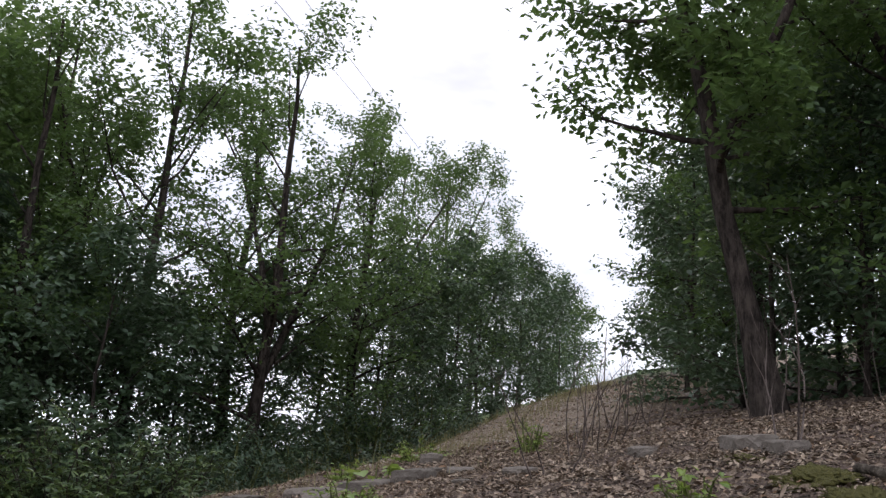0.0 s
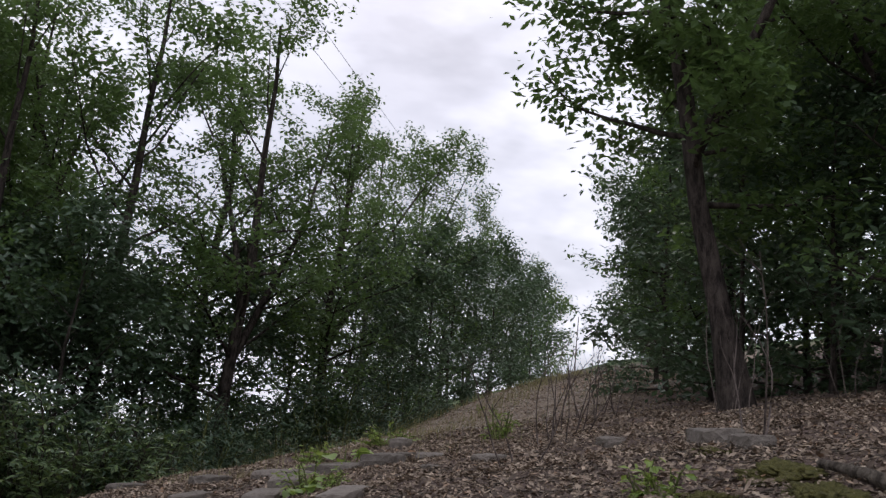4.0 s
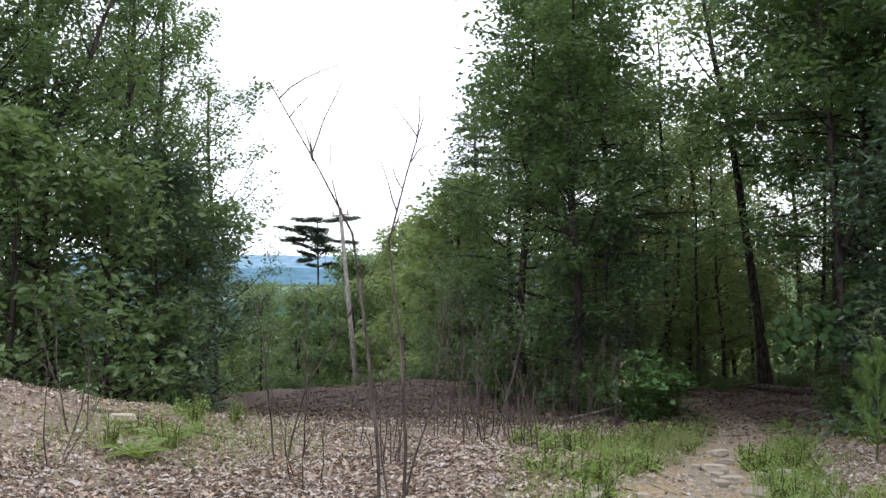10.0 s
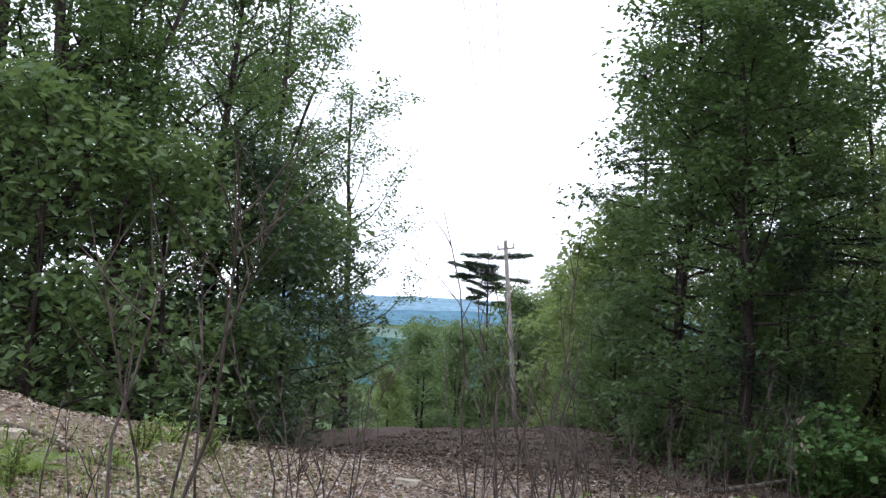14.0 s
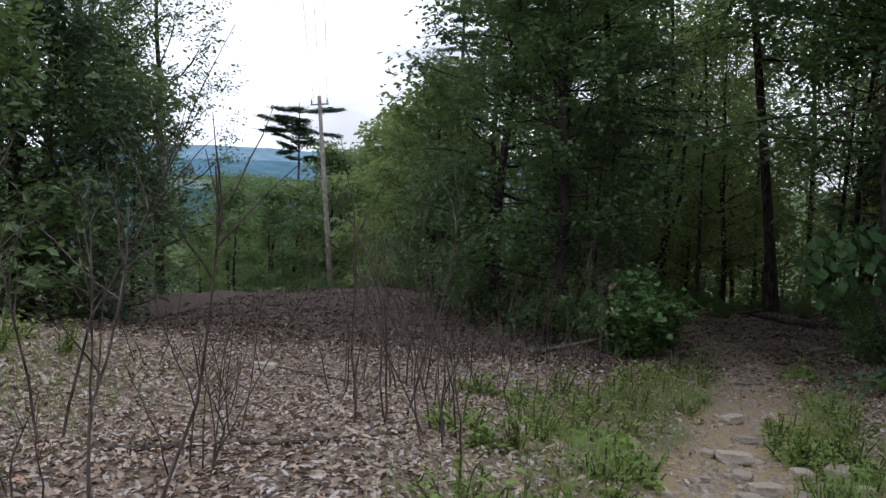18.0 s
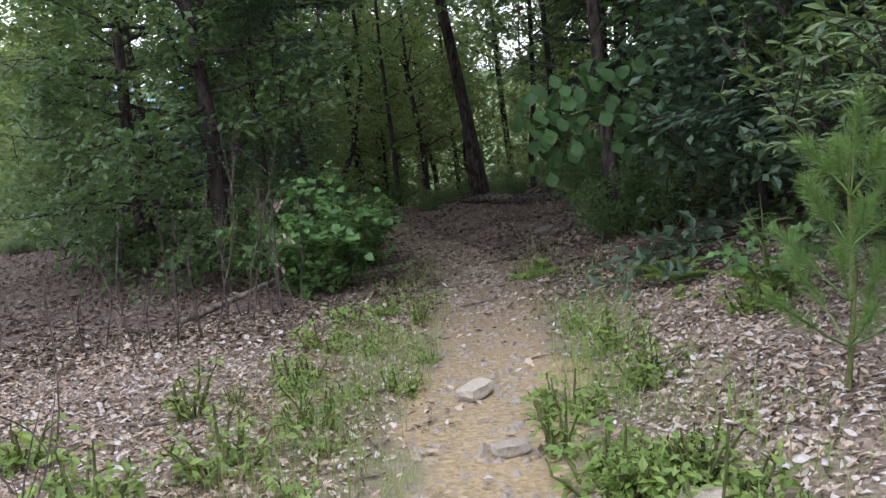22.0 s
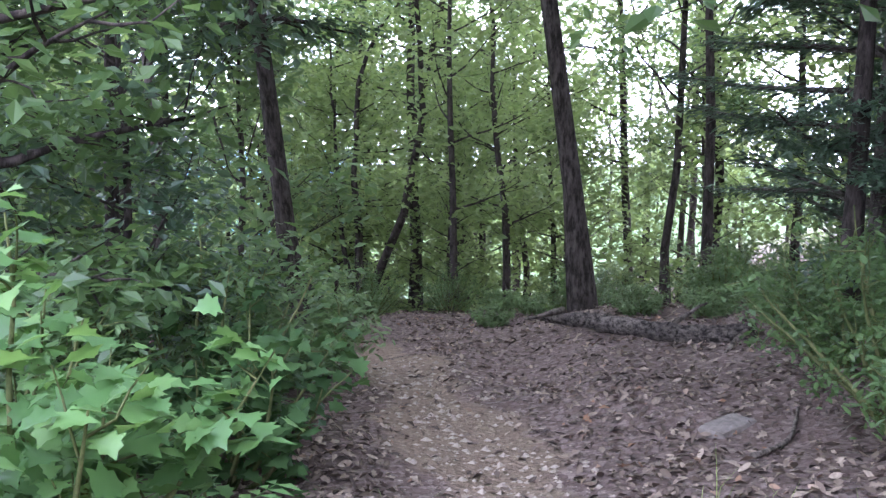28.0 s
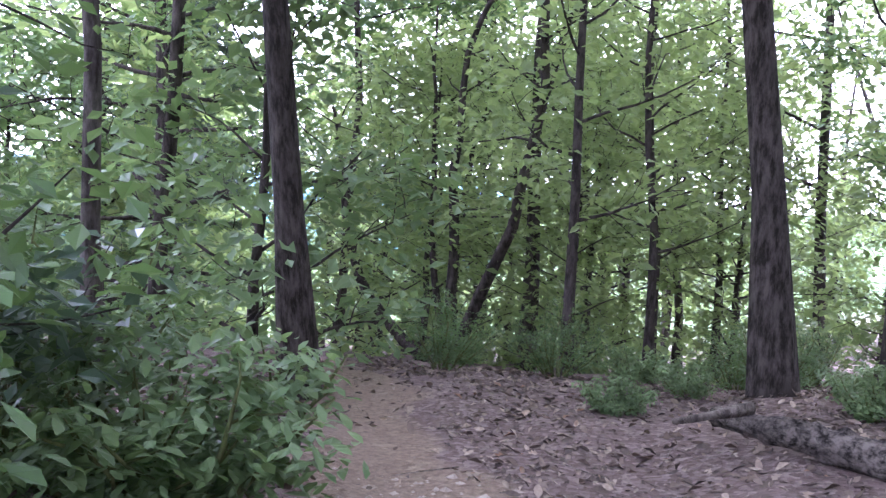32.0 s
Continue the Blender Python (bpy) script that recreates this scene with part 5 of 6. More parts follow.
# ---- weeds, ferns and grass ----
WEEDS = [shrub("weed", "feathery bushy green weed", 175, 0.42, 0.2, 13, 1500, 0.03, LEAF_WEED, STEM_GREEN, LEAF_OVAL, "weed", group="weeds", twigs=6),
         shrub("weed", "small bright green weed", 171, 0.28, 0.2, 9, 160, 0.06, LEAF_WEED, STEM_GREEN, LEAF_OVAL, "weed", group="weeds", twigs=3),
         shrub("weed", "leafy green weed clump", 172, 0.36, 0.26, 12, 320, 0.055, LEAF_WEED, STEM_GREEN, LEAF_OVAL, "weed", group="weeds", twigs=4),
         shrub("weed", "tall thin weed with narrow leaves", 173, 0.5, 0.14, 8, 200, 0.06, LEAF_WEED, STEM_GREEN, LEAF_LANCE, "weed", group="weeds", twigs=4),
         shrub("weed", "low seedling with round yellow-green leaves", 174, 0.3, 0.22, 6, 34, 0.13, LEAF_WEED, STEM_GREEN, LEAF_ROUND, "weed", group="weeds", twigs=2)]
for k, x, y, size in ((-1, 1.78, 1.25, 0.7), (-1, 1.92, 1.5, 0.85), (-1, 2.0, 1.75, 0.75), (-1, 1.85, 1.0, 0.5), (-1, 0.5, 8.9, 0.8), (-1, 2.6, 12.3, 0.9), (-1, 2.2, 9.6, 0.7),
                      (3, 2.7, 4.1, 0.9), (1, 4.35, 3.0, 0.8), (3, 4.1, 2.8, 0.6), (0, 1.75, 0.75, 1.0), (2, -1.0, 6.2, 0.9), (1, -0.46, 5.4, 0.8),
                      (0, 0.36, 8.7, 1.4), (1, 0.75, 6.2, 1.0), (2, 2.86, 12.3, 1.1), (1, 2.7, 11.9, 1.0), (0, 1.84, 7.3, 1.1), (0, 1.75, 5.2, 1.2), (1, 0.64, 11.9, 1.1), (0, -0.26, 14.0, 1.5), (1, 0.29, 12.9, 1.1),
                      (1, 1.32, 15.2, 1.1), (1, 2.5, 12.4, 1.2), (1, 2.83, 12.1, 1.2), (0, 1.0, 10.3, 1.2), (1, 2.26, 9.4, 0.9), (1, 3.4, 10.1, 1.2), (3, 4.3, 18.9, 1.1), (3, 4.6, 15.7, 0.5), (1, 3.6, 14.8, 1.1),
                      (1, 3.5, 14.0, 1.1), (0, 3.64, 15.7, 1.0), (3, 4.5, 19.1, 0.9), (0, 1.93, 17.3, 1.4), (1, 0.88, 13.3, 1.2), (2, 0.6, 14.5, 1.2), (0, 4.65, 14.7, 1.5), (2, -3.6, 9.8, 1.0), (2, -3.9, 9.2, 1.0),
                      (1, -4.2, 10.4, 0.9), (0, -3.9, 11.2, 1.0), (2, -4.3, 12.0, 1.1), (1, -4.8, 13.0, 1.1), (2, -4.0, 12.6, 1.0), (3, 3.0, 10.0, 0.8), (0, 2.6, 9.4, 0.9), (2, 2.5, 13.0, 1.0), (1, 2.75, 13.6, 1.0),
                      (0, 4.1, 0.6, 1.0), (2, 9.0, 4.6, 1.3), (1, 8.2, 5.6, 1.1), (3, 6.0, 4.2, 1.0), (0, 7.4, 6.0, 1.3), (0, 1.2, 12.6, 1.0), (3, 0.9, 11.2, 1.1), (1, 1.6, 16.2, 1.1), (0, 2.3, 17.6, 1.2)):
    copy_thing(WEEDS[k + 1], spots(x, y, 137 * x, size))
rng = np.random.default_rng(21)
for n in range(56):
    y = rng.uniform(8.0, 12.6) if n % 2 else rng.uniform(7.5, 17.5)
    x = float(trail_x(y)) + (rng.normal(0.85, 0.2) if n % 2 else rng.normal(-0.95, 0.3))
    copy_thing(WEEDS[(1, 2, 3, 1, 1, 3, 2)[n % 7]], spots(x, y, rng.uniform(0, 360), rng.uniform(0.55, 1.0)))
retire(WEEDS)


def fern():
    rng = np.random.default_rng(19)
    t = thing("fern", "light green fern with arching fronds on the bank", "fern", "ferns")
    for i in range(8):
        az, b = i * 0.785 + rng.uniform(-0.2, 0.2), Build()
        stalk = bent(rng, (0, 0, 0), (math.cos(az), math.sin(az), 1.3), rng.uniform(0.4, 0.62), 9, 0.04, -0.13)
        tube(b, stalk, np.linspace(0.004, 0.0015, 10), 4)
        k = np.repeat(np.linspace(1.2, 8.8, 16), 2)
        lo = k.astype(int)
        base = stalk[lo] + (k - lo)[:, None] * (stalk[lo + 1] - stalk[lo])
        d = unit(stalk[lo + 1] - stalk[lo])
        side = unit(np.cross(d, (0, 0, 1.0))) * np.tile([1, -1], 16)[:, None]
        leaves(b, base, side + 0.35 * d, np.tile([0, 0, 1.0], (32, 1)) - 0.3 * d, 0.15 * np.sin(np.clip(k / 9.3, 0, 1) * 2.6 + 0.35), LEAF_LANCE)
        part("frond", b.mesh("frond", LEAF_WEED), t)
    return t


F = fern()
for x, y, size in ((2.12, 1.8, 0.6), (2.3, 1.5, 0.5), (-3.5, 9.0, 0.7), (-3.8, 10.2, 0.7), (4.9, 16.4, 0.9), (5.1, 15.2, 0.9)):
    copy_thing(F, spots(x, y, 80 * x, size))
retire([F])


def scatter_grass():
    rng = np.random.default_rng(23)
    n = 17000
    y = rng.uniform(2.5, 21, n)
    off = rng.normal(0, 0.33, n) + np.where(rng.uniform(size=n) < 0.55, 0.82, -0.85)
    keep = np.abs(off) > 0.42
    y, off = y[keep], off[keep]
    n = len(y)
    x = trail_x(y) + off
    tuft = np.sin(3.1 * x + 1.7 * y) + np.sin(2.3 * y - 4.1 * x) + 0.7 * np.sin(7 * x + 5 * y)
    ok = (tuft + rng.normal(0, 0.6, n) > 0.1) & ((x < 1.45) | (y > 5.8)) & (rng.uniform(size=n) < 1 - 0.6 * smooth(14, 20, y))
    by = rng.uniform(2.6, 6.4, 1100)
    bx = lip(by) - 0.55 + rng.normal(0, 0.16, 1100)
    x, y = np.r_[x[ok], rng.normal(2.0, 0.25, 160), rng.normal(-3.9, 0.7, 1500), bx], np.r_[y[ok], rng.normal(1.4, 0.25, 160), rng.normal(10.6, 1.3, 1500), by]
    n = len(x)
    h = rng.uniform(0.08, 0.26, n) * np.where(rng.uniform(size=n) < 0.1, 1.7, 1)
    az, bend = rng.uniform(0, 6.283, n), rng.uniform(0.1, 0.7, n)
    d = np.c_[np.cos(az), np.sin(az)]
    side = np.c_[-d[:, 1], d[:, 0], np.zeros(n)] * 0.0026
    p0 = np.c_[x, y, ground_z(x, y) - 0.01]
    p1 = p0 + np.c_[d * (0.25 * bend * h)[:, None], 0.6 * h]
    p2 = p0 + np.c_[d * (0.9 * bend * h)[:, None], h * (1 - 0.25 * bend)]
    v = np.stack([p0 - side, p0 + side, p1 + 0.8 * side, p1 - 0.8 * side, p2 + 0.15 * side, p2 - 0.15 * side], 1)
    f = np.array([[0, 1, 2, 3], [3, 2, 4, 5]])
    f = (f[None] + 6 * np.arange(n)[:, None, None]).reshape(-1, 4)
    ob = new("grass", Build().add(v.reshape(-1, 3), f).mesh("grass", GRASS))
    tagged(ob, "short green and straw-coloured grass along the footpath", "grass", kind="stuff")


scatter_grass()


def scatter_dry_grass():
    rng = np.random.default_rng(27)
    n = 9000
    u, v = 3 + 50 * rng.uniform(size=n) ** 1.5, rng.normal(-0.4, 1.3, n)
    x, y = 2 + 0.913 * u - 0.407 * v, 5 + 0.407 * u + 0.913 * v
    ok = np.sin(1.7 * x + 2.1 * y) + np.sin(2.9 * y - 1.3 * x) + rng.normal(0, 0.5, n) > 0.0 + 0.9 * (x < 8)
    m = 2600
    my = rng.uniform(11.5, 17.2, m)
    mx = trail_x(my) - 1.25 + rng.normal(0, 0.38, m)
    x, y = np.r_[x[ok], mx], np.r_[y[ok], my]
    n = len(x)
    h = rng.uniform(0.12, 0.42, n) * (0.6 + 0.4 * smooth(6, 16, x))
    az = rng.uniform(0, 6.283, n)
    d = np.c_[np.cos(az), np.sin(az), np.zeros(n)]
    side = np.c_[-d[:, 1], d[:, 0], np.zeros(n)] * (0.002 + 0.00025 * x)[:, None]
    p0 = np.c_[x, y, ground_z(x, y) - 0.01]
    p1 = p0 + 0.3 * h[:, None] * d + np.c_[np.zeros((n, 2)), h]
    vv = np.stack([p0 - side, p0 + side, p1], 1)
    b = Build().add(vv.reshape(-1, 3), np.arange(3 * n).reshape(-1, 3))
    tagged(new("dry_grass", b.mesh("dry_grass", DRY_GRASS)), "straw and green grass along the crest of the hill and beside the footpath", "grass", kind="stuff")


scatter_dry_grass()


def normals(x, y):
    e = 0.05
    return unit(np.c_[-(ground_z(x + e, y) - ground_z(x - e, y)) / (2 * e), -(ground_z(x, y + e) - ground_z(x, y - e)) / (2 * e), np.ones(len(x))])


def scatter_litter():
    rng = np.random.default_rng(29)
    n = 300000
    x, y = rng.uniform(-8, 14, n), -1.5 + 33 * rng.uniform(size=n) ** 1.15
    off = np.abs(x - trail_x(y))
    patch = 0.5 + 0.5 * np.sin(1.9 * x + 0.8 * y) * np.cos(1.4 * y - 0.9 * x) + 0.3 * np.sin(5 * x) * np.sin(4.3 * y)
    p = np.clip(0.35 + 0.55 * patch, 0.08, 1) * np.where(off < 1.6, 0.14 + 0.3 * smooth(13, 20, y) + 0.7 * smooth(0.3, 1.1, off), 1)
    p = p * np.where((x > lip(y) - 0.8) & (x < lip(y) + 0.04) & (y > 2.2) & (y < 5.8), 0.85, 1) * np.where((off < 0.45) & (y > 15), 0.6, 1) * np.where(np.hypot(x - 2, y - 10) > 16, 0.6, 1)
    ok = rng.uniform(size=n) < p
    m = 150000
    u, v = rng.uniform(4, 45, m // 3), rng.uniform(-6, 1.5, m // 3)
    lx, ly = rng.uniform(-4.5, 6.5, m), rng.uniform(5, 19, m)
    far_off = np.abs(lx - trail_x(ly)) > 0.5 + 0.5 * rng.uniform(size=m)
    lx, ly = lx[far_off], ly[far_off]
    x = np.r_[x[ok], rng.uniform(1.6, 10, m), 2 + 0.913 * u - 0.407 * v, lx]
    y = np.r_[y[ok], rng.uniform(-1.5, 7, m), 5 + 0.407 * u + 0.913 * v, ly]
    fine = np.r_[np.ones(ok.sum()), np.full(m, 0.55), np.full(m // 3, 1.1), np.full(len(lx), 0.8)]
    keep = (x > lip(y) + 0.02) | (y < 2.2) | (y > 5.8) | (fine >= 0.8)
    x, y, fine = x[keep], y[keep], fine[keep]
    n = len(x)
    order = rng.permutation(n)
    x, y, fine = x[order], y[order], fine[order]
    up = unit(normals(x, y) + 0.38 * rng.standard_normal((n, 3)))
    az = rng.uniform(0, 6.283, n)
    way = np.c_[np.cos(az), np.sin(az), np.zeros(n)]
    way = way - up * (way * up).sum(1, keepdims=True)
    base = np.c_[x, y, ground_z(x, y) + rng.uniform(0.004, 0.03, n)] - 0.05 * way
    size = (0.03 + 0.075 * rng.uniform(size=n) ** 1.5) * fine * np.where((x > 1.8) & (x < 9) & (y < 8), 0.7, np.where(y < 17, 0.78, 1))
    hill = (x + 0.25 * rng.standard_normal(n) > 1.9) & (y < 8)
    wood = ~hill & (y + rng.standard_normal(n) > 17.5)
    for some, material, label in ((hill, LITTER, "thick litter of curled brown dead leaves on the stony hill"), (wood, LITTER_WOOD, "brown dead leaves on the wood floor, shade put into their colour"), (~hill & ~wood, LITTER_PALE, "bleached litter of dead leaves across the clearing")):
        b, p, w, u, z = Build(), base[some], way[some], up[some], size[some]
        a, c = len(p) // 6, len(p) // 2
        leaves(b, p[:a], w[:a], u[:a], 1.25 * z[:a], LEAF_LOBED)
        leaves(b, p[a:c], w[a:c], u[a:c], z[a:c], LEAF_DRY)
        leaves(b, p[c:], w[c:], u[c:], z[c:], (LEAF_OVAL[0] * (1, 0.75, 2.2), LEAF_OVAL[1]))
        tagged(new("leaf_litter", b.mesh("leaf_litter", material, True)), label, "leaf litter", kind="stuff")


scatter_litter()


def scatter_twigs():
    rng = np.random.default_rng(31)
    b = Build()
    for k in range(2250):
        x, y = (rng.uniform(-6, 11), rng.uniform(-0.5, 27)) if k < 800 else (rng.uniform(1.8, 8.5), rng.uniform(-1, 6.5)) if k < 1900 else (rng.normal(-2.4, 1.0), rng.uniform(3.5, 9.5))
        if abs(x - float(trail_x(y))) < 0.4 and rng.uniform() < 0.7:
            continue
        a, ln = rng.uniform(0, 6.283), rng.uniform(0.08, 0.5) * (1 + (k > 1900))
        pts = bent(rng, (x, y, 0), (math.cos(a), math.sin(a), 0), ln, 4, 0.15)
        pts[:, 2] = ground_z(pts[:, 0], pts[:, 1]) + 0.012
        tube(b, pts, np.linspace(0.005, 0.0022, 5), 4)
    tagged(new("twigs", b.mesh("twigs", DEADWOOD)), "small dry twigs strewn over the litter", "twigs", kind="stuff")


scatter_twigs()


# ---- stones ----
STONES = [stone_mesh("stone", 200 + k, ((1, 0.7, 0.5), (1, 0.6, 0.3), (0.9, 0.8, 0.6), (1.1, 0.5, 0.28))[k], ROCK) for k in range(4)]
PALE = [stone_mesh("stone", 210 + k, ((1, 0.75, 0.45), (1, 0.55, 0.3), (0.8, 0.8, 0.5))[k], ROCK_PALE) for k in range(3)]


def stone(mesh, x, y, size, turn, label, sink=0.12, group="stones"):
    ob = new("stone", mesh)
    n = normals(np.array([x]), np.array([y]))[0] + np.array([0, 0, 1.2])
    tilt = Vector((0, 0, 1)).rotation_difference(Vector(n)).to_matrix().to_4x4()
    ob.matrix_world = Matrix.Translation((x, y, gz(x, y) + size * (0.1 - sink))) @ tilt @ pose(0, 0, 0, 0, 0, turn) @ Matrix.Scale(size, 4)
    tagged(ob, label, "stone", group)


for k, x, y, size, turn in ((0, 6.0, 3.8, 0.5, 20), (1, 6.75, 3.9, 0.5, 40), (1, 5.9, 2.7, 0.38, 10), (3, 5.8, 0.95, 0.65, 30), (1, 5.5, 4.35, 0.6, 70), (2, 5.5, 2.95, 0.17, 0), (1, 5.3, 6.2, 0.5, 15),
                            (1, 5.8, 4.15, 0.55, 100), (0, 5.4, 0.6, 0.3, 50), (3, 3.8, 2.25, 0.42, 20), (1, 4.05, 3.1, 0.45, 35), (2, 3.35, 1.95, 0.24, 60), (1, 4.1, 3.85, 0.34, 5), (0, 3.8, 4.4, 0.35, 80),
                            (3, 4.5, 3.4, 0.5, 40), (1, 4.9, 3.9, 0.55, 30), (0, 6.7, 2.1, 0.28, 50), (1, 7.2, 4.6, 0.45, 20), (0, 8.2, 5.4, 0.4, 30), (3, 5.2, 5.0, 0.5, 25), (1, 2.45, 4.9, 0.32, 40),
                            (1, 2.4, 4.6, 0.22, 10), (3, 2.4, 5.2, 0.24, 70), (1, -2.2, 6.9, 0.4, 10), (0, 2.9, 4.2, 0.18, 30), (1, -1.65, 5.0, 0.42, 20), (1, -0.88, 5.75, 0.3, 10)) + tuple(
        (q % 4, float(lip(2.9 + 0.2 * q)) + 0.06 + 0.05 * (q % 3), 2.9 + 0.2 * q, 0.07 + 0.025 * (q * 7 % 5), 37 * q) for q in range(13)):
    stone(STONES[k], x, y, size, turn, "grey brown angular stone half sunk in leaf litter", 0.12 if size < 0.3 else 0.07)
for k, x, y, size, turn in ((3, 1.5, 6.0, 0.36, 45), (0, 0.37, 7.9, 0.24, 60), (0, 0.58, 5.95, 0.16, 10), (0, 1.76, 12.17, 0.15, 80), (1, 1.95, 12.1, 0.32, 5),
                            (0, 1.87, 11.41, 0.2, 70), (1, 1.95, 11.08, 0.28, 15), (0, 1.78, 10.73, 0.2, 30), (2, 1.87, 10.58, 0.11, 50), (1, 2.27, 13.08, 0.22, 0), (1, 2.4, 14.3, 0.3, 40), (0, 2.42, 11.88, 0.2, 10),
                            (0, 2.73, 11.99, 0.3, 60), (1, 2.74, 11.56, 0.2, 20), (0, 2.46, 10.5, 0.2, 70), (1, 2.4, 10.26, 0.14, 30), (1, 1.54, 11.13, 0.12, 10), (2, 1.24, 11.28, 0.1, 0), (2, 1.15, 10.14, 0.1, 0),
                            (1, -2.6, 14.2, 0.3, 0), (2, 1.3, 6.9, 0.14, 0), (0, 0.8, 8.6, 0.13, 20), (1, -4.6, 10.8, 0.3, 40), (0, 1.1, 4.6, 0.12, 20), (2, 0.6, 4.9, 0.1, 0), (1, 2.1, 9.2, 0.25, 40), (0, 2.33, 8.95, 0.2, 50)):
    k = k % 3
    stone(PALE[k], x, y, size, turn, "pale tan stone beside the worn footpath", -0.06)
for k, x, y, size, turn in ((1, 5.75, 22.6, 0.45, 30), (1, 5.0, 19.2, 0.2, 60), (0, 4.3, 20.6, 0.12, 0)):
    stone(STONES[k], x, y, size, turn, "flat grey stone among dead leaves in the wood")
bm = bmesh.new()
bmesh.ops.create_cube(bm, size=1)
bmesh.ops.subdivide_edges(bm, edges=bm.edges[:], cuts=4, use_grid_fill=True)
for v in bm.verts:
    v.co = Vector((v.co.x * 0.27, v.co.y * 1.05, v.co.z * 0.1)) + 0.012 * Vector((noise.noise(v.co * 4), noise.noise(v.co * 4 + Vector((9, 0, 0))), 0.7 * noise.noise(v.co * 5)))
me = bpy.data.meshes.new("flat_slab")
bm.to_mesh(me)
bm.free()
me.materials.append(SLAB_ROCK)
slab = tagged(new("flat_slab", me), "flat rectangular tan stone slab set in the footpath", "stone")
slab.matrix_world = pose(2.16, 10.62, gz(2.16, 10.62) + 0.01, -6.5, 2, -19)


def scatter_pebbles():
    rng = np.random.default_rng(37)
    octa = np.array([[1, 0, 0], [0, 1, 0], [-1, 0, 0], [0, -1, 0], [0, 0, 1], [0, 0, -1]], float)
    tris = np.array([[0, 1, 4], [1, 2, 4], [2, 3, 4], [3, 0, 4], [1, 0, 5], [2, 1, 5], [3, 2, 5], [0, 3, 5]])
    b, n = Build(), 9000
    y = 2.5 + 24 * rng.uniform(size=n) ** 1.5
    x = trail_x(y) + rng.normal(0, 0.32, n)
    size = 0.004 + 0.04 * rng.uniform(size=n) ** 3.8
    v = np.c_[x, y, ground_z(x, y)][:, None] + size[:, None, None] * octa[None] * rng.uniform(0.6, 1.4, (n, 6, 3)) * (1, 1, 0.6)
    b.add(v.reshape(-1, 3), (tris[None] + 6 * np.arange(n)[:, None, None]).reshape(-1, 3))
    tagged(new("gravel", b.mesh("gravel", SLAB_ROCK)), "loose gravel on the worn footpath", "gravel", kind="stuff")


scatter_pebbles()


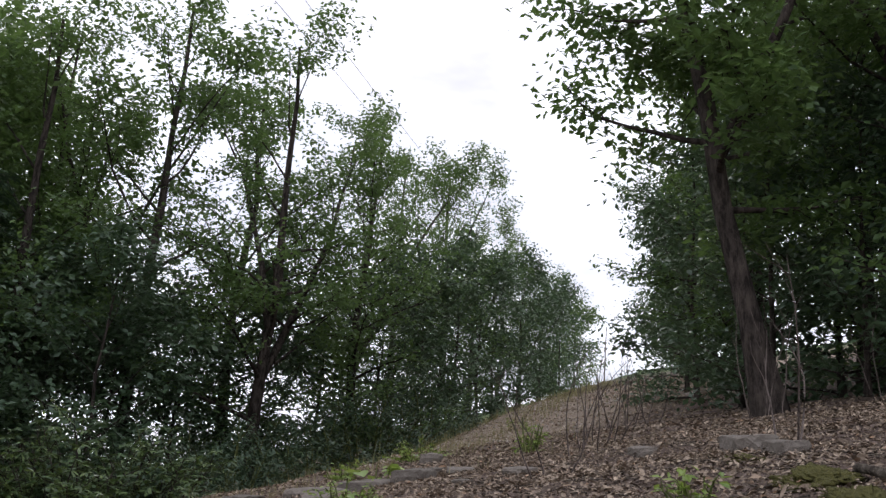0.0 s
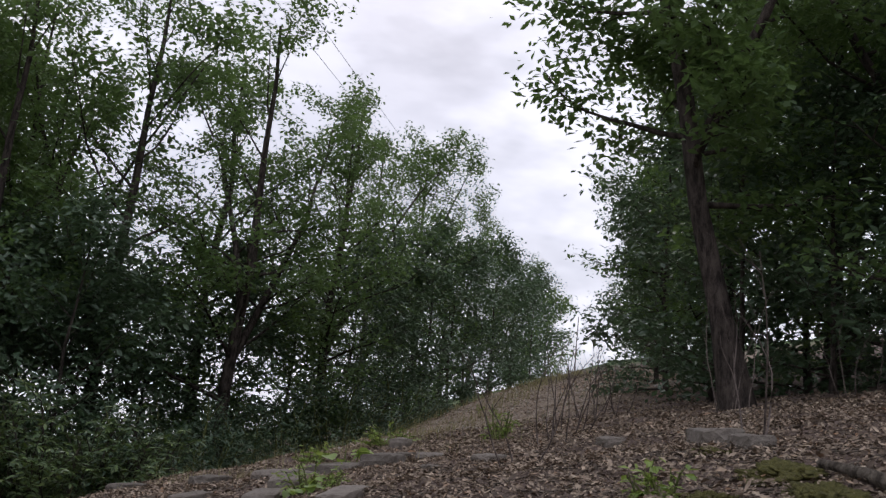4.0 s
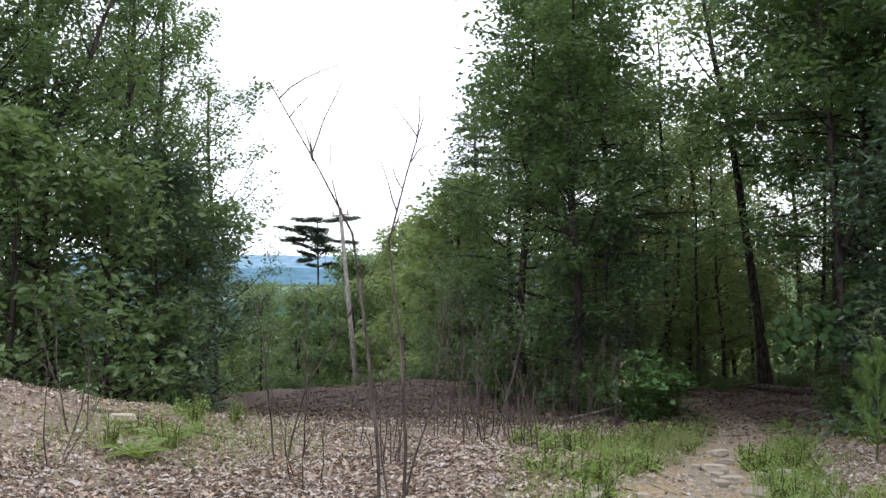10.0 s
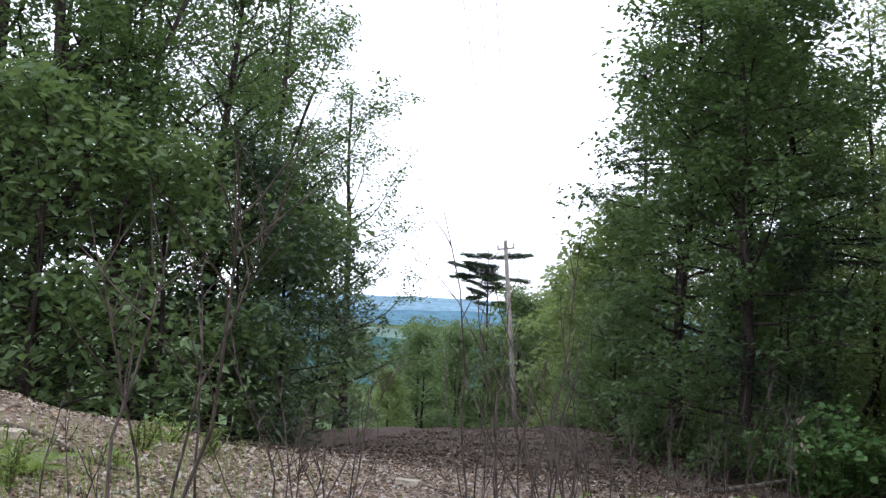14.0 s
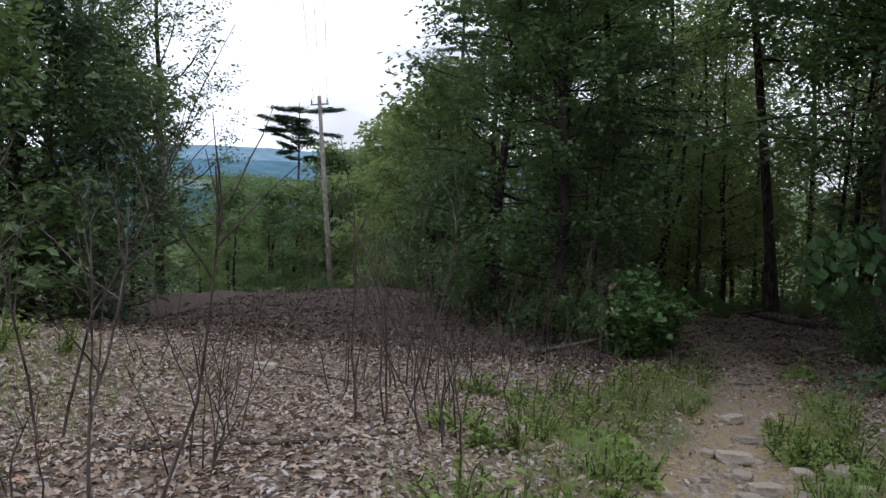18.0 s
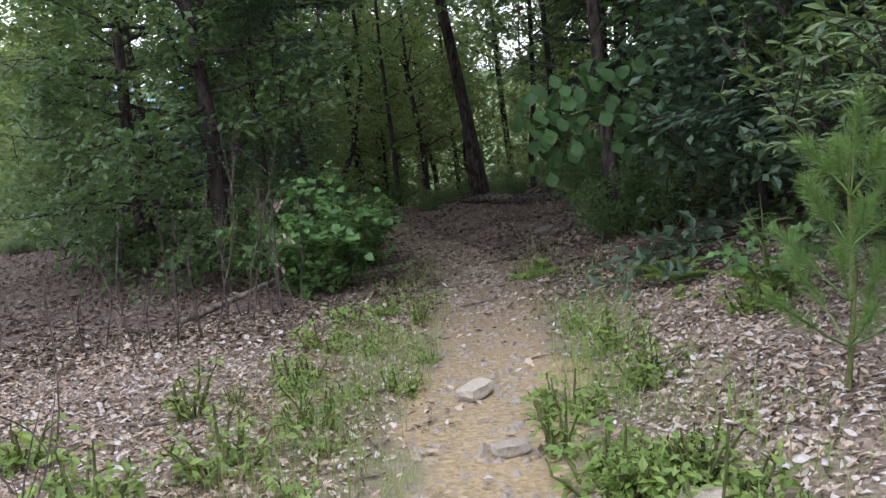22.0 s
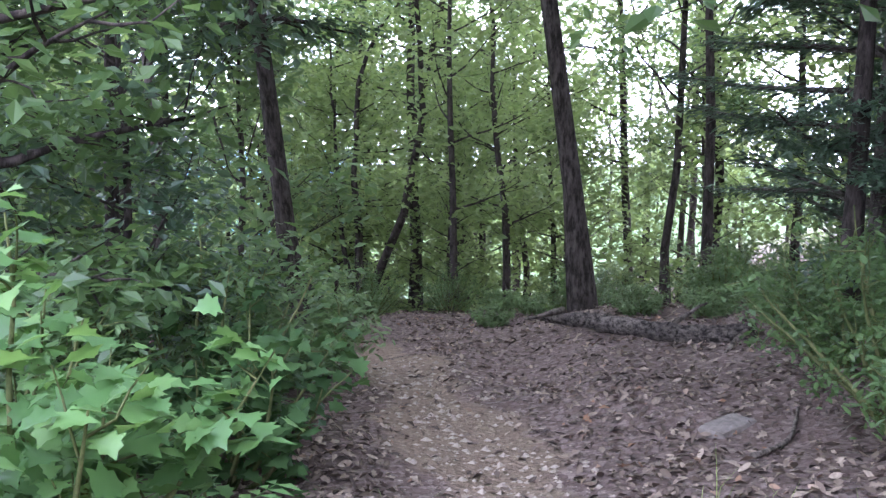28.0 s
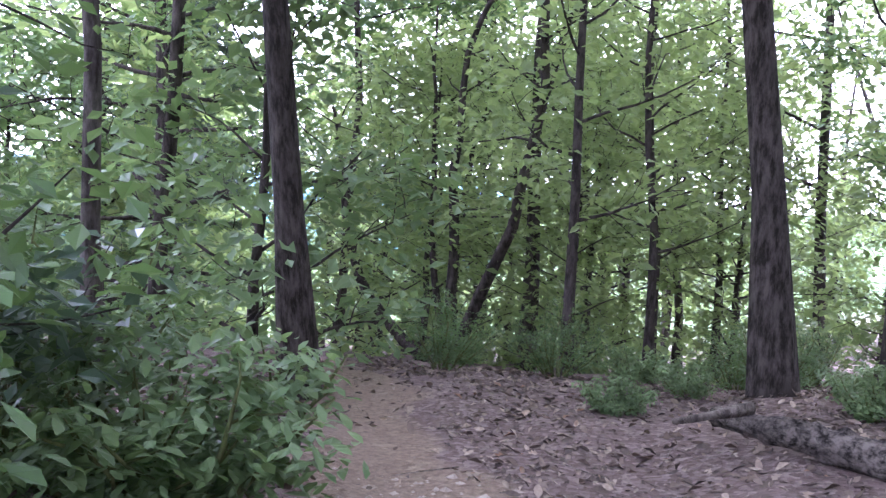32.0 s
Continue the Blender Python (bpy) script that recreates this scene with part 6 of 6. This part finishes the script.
def scatter_clods():
    rng = np.random.default_rng(43)
    bm = bmesh.new()
    bmesh.ops.create_icosphere(bm, subdivisions=2, radius=1)
    ball = np.array([v.co[:] for v in bm.verts])
    tris = np.array([[v.index for v in f.verts] for f in bm.faces])
    bm.free()
    b, n = Build(), 420
    y = rng.uniform(1.9, 6.0, n)
    x = lip(y) - 0.04 - 0.3 * np.abs(rng.standard_normal(n)) * rng.uniform(size=n)
    for k in range(n):
        size = 0.01 + 0.045 * rng.uniform() ** 2.2
        lump = ball * (1 + 0.22 * rng.standard_normal((len(ball), 1))) * rng.uniform(0.6, 1.2, 3) * size
        b.add(lump + np.array([x[k], y[k], gz(x[k], y[k])]), tris)
    m = 520
    y = np.concatenate([rng.uniform(6.5, 12.5, m), rng.uniform(2.5, 6.5, 160)])
    x = trail_x(y) + rng.normal(0.02, 0.36, len(y))
    rubble = Build()
    for k in range(len(y)):
        size = 0.008 + 0.04 * rng.uniform() ** 2
        lump = ball * (1 + 0.16 * rng.standard_normal((len(ball), 1))) * rng.uniform(0.5, 1.3, 3) * (1, 1, 0.6) * size
        rubble.add(lump + np.array([x[k], y[k], gz(x[k], y[k])]), tris)
    tagged(new("rubble", rubble.mesh("rubble", ROCK_PALE)), "angular tan rubble trodden into the footpath", "rubble", kind="stuff")
    tagged(new("soil_clods", b.mesh("soil_clods", CLOD)), "crumbling brown soil clods on the eroded bank", "soil clods", kind="stuff")


scatter_clods()

# ---- moss and roots ----
for x, y, size in ((4.6, 0.2, 0.55), (3.5, 0.25, 0.6), (2.95, 0.25, 0.4), (5.15, 0.75, 0.3), (4.1, -0.1, 0.5), (5.6, 5.9, 0.4), (4.0, 0.35, 0.45)):
    bm = bmesh.new()
    bmesh.ops.create_icosphere(bm, subdivisions=5, radius=1)
    for v in bm.verts:
        k = 1 + 0.22 * noise.noise(v.co * 23 + Vector((x, 3 * y, 0))) + 0.5 * noise.noise(v.co * 2 + Vector((x * 7, y, 0))) + 0.25 * noise.noise(v.co * 8 + Vector((x, y, 0)))
        v.co = Vector((v.co.x * k * size * 0.4, v.co.y * k * size * 0.28, v.co.z * k * size * 0.1))
    me = bpy.data.meshes.new("moss_cushion")
    bm.to_mesh(me)
    bm.free()
    me.polygons.foreach_set("use_smooth", np.full(len(me.polygons), True))
    me.materials.append(MOSS)
    ob = tagged(new("moss_cushion", me), "yellow-green moss cushion on the stony bank", "moss", "moss cushions")
    n = normals(np.array([x]), np.array([y]))[0]
    ob.matrix_world = Matrix.Translation((x, y, gz(x, y))) @ Vector((0, 0, 1)).rotation_difference(Vector(n)).to_matrix().to_4x4() @ pose(0, 0, 0, 0, 0, 50 * x)
rng = np.random.default_rng(41)
for y, way in ((2.5, (-0.9, 0.3, -0.2)), (3.05, (-1, -0.2, 0.05)), (3.45, (-0.9, -0.3, -0.1)), (3.95, (-0.9, 0.1, 0.1)),
               (4.2, (-0.7, 0.5, -0.4)), (4.8, (-0.6, 0.6, -0.4)), (5.1, (-0.8, 0.4, -0.3))):
    x = float(lip(y)) + 0.03
    b = Build()
    tube(b, bent(rng, (0, 0, 0), way, rng.uniform(0.2, 0.5), 6, 0.2), np.linspace(0.006, 0.002, 7), 5)
    ob = new("exposed_root", b.mesh("exposed_root", STEM, True))
    ob.location = (x, y, gz(x, y) - 0.06)
    tagged(ob, "thin exposed root hanging from the eroded bank", "root", "exposed roots")
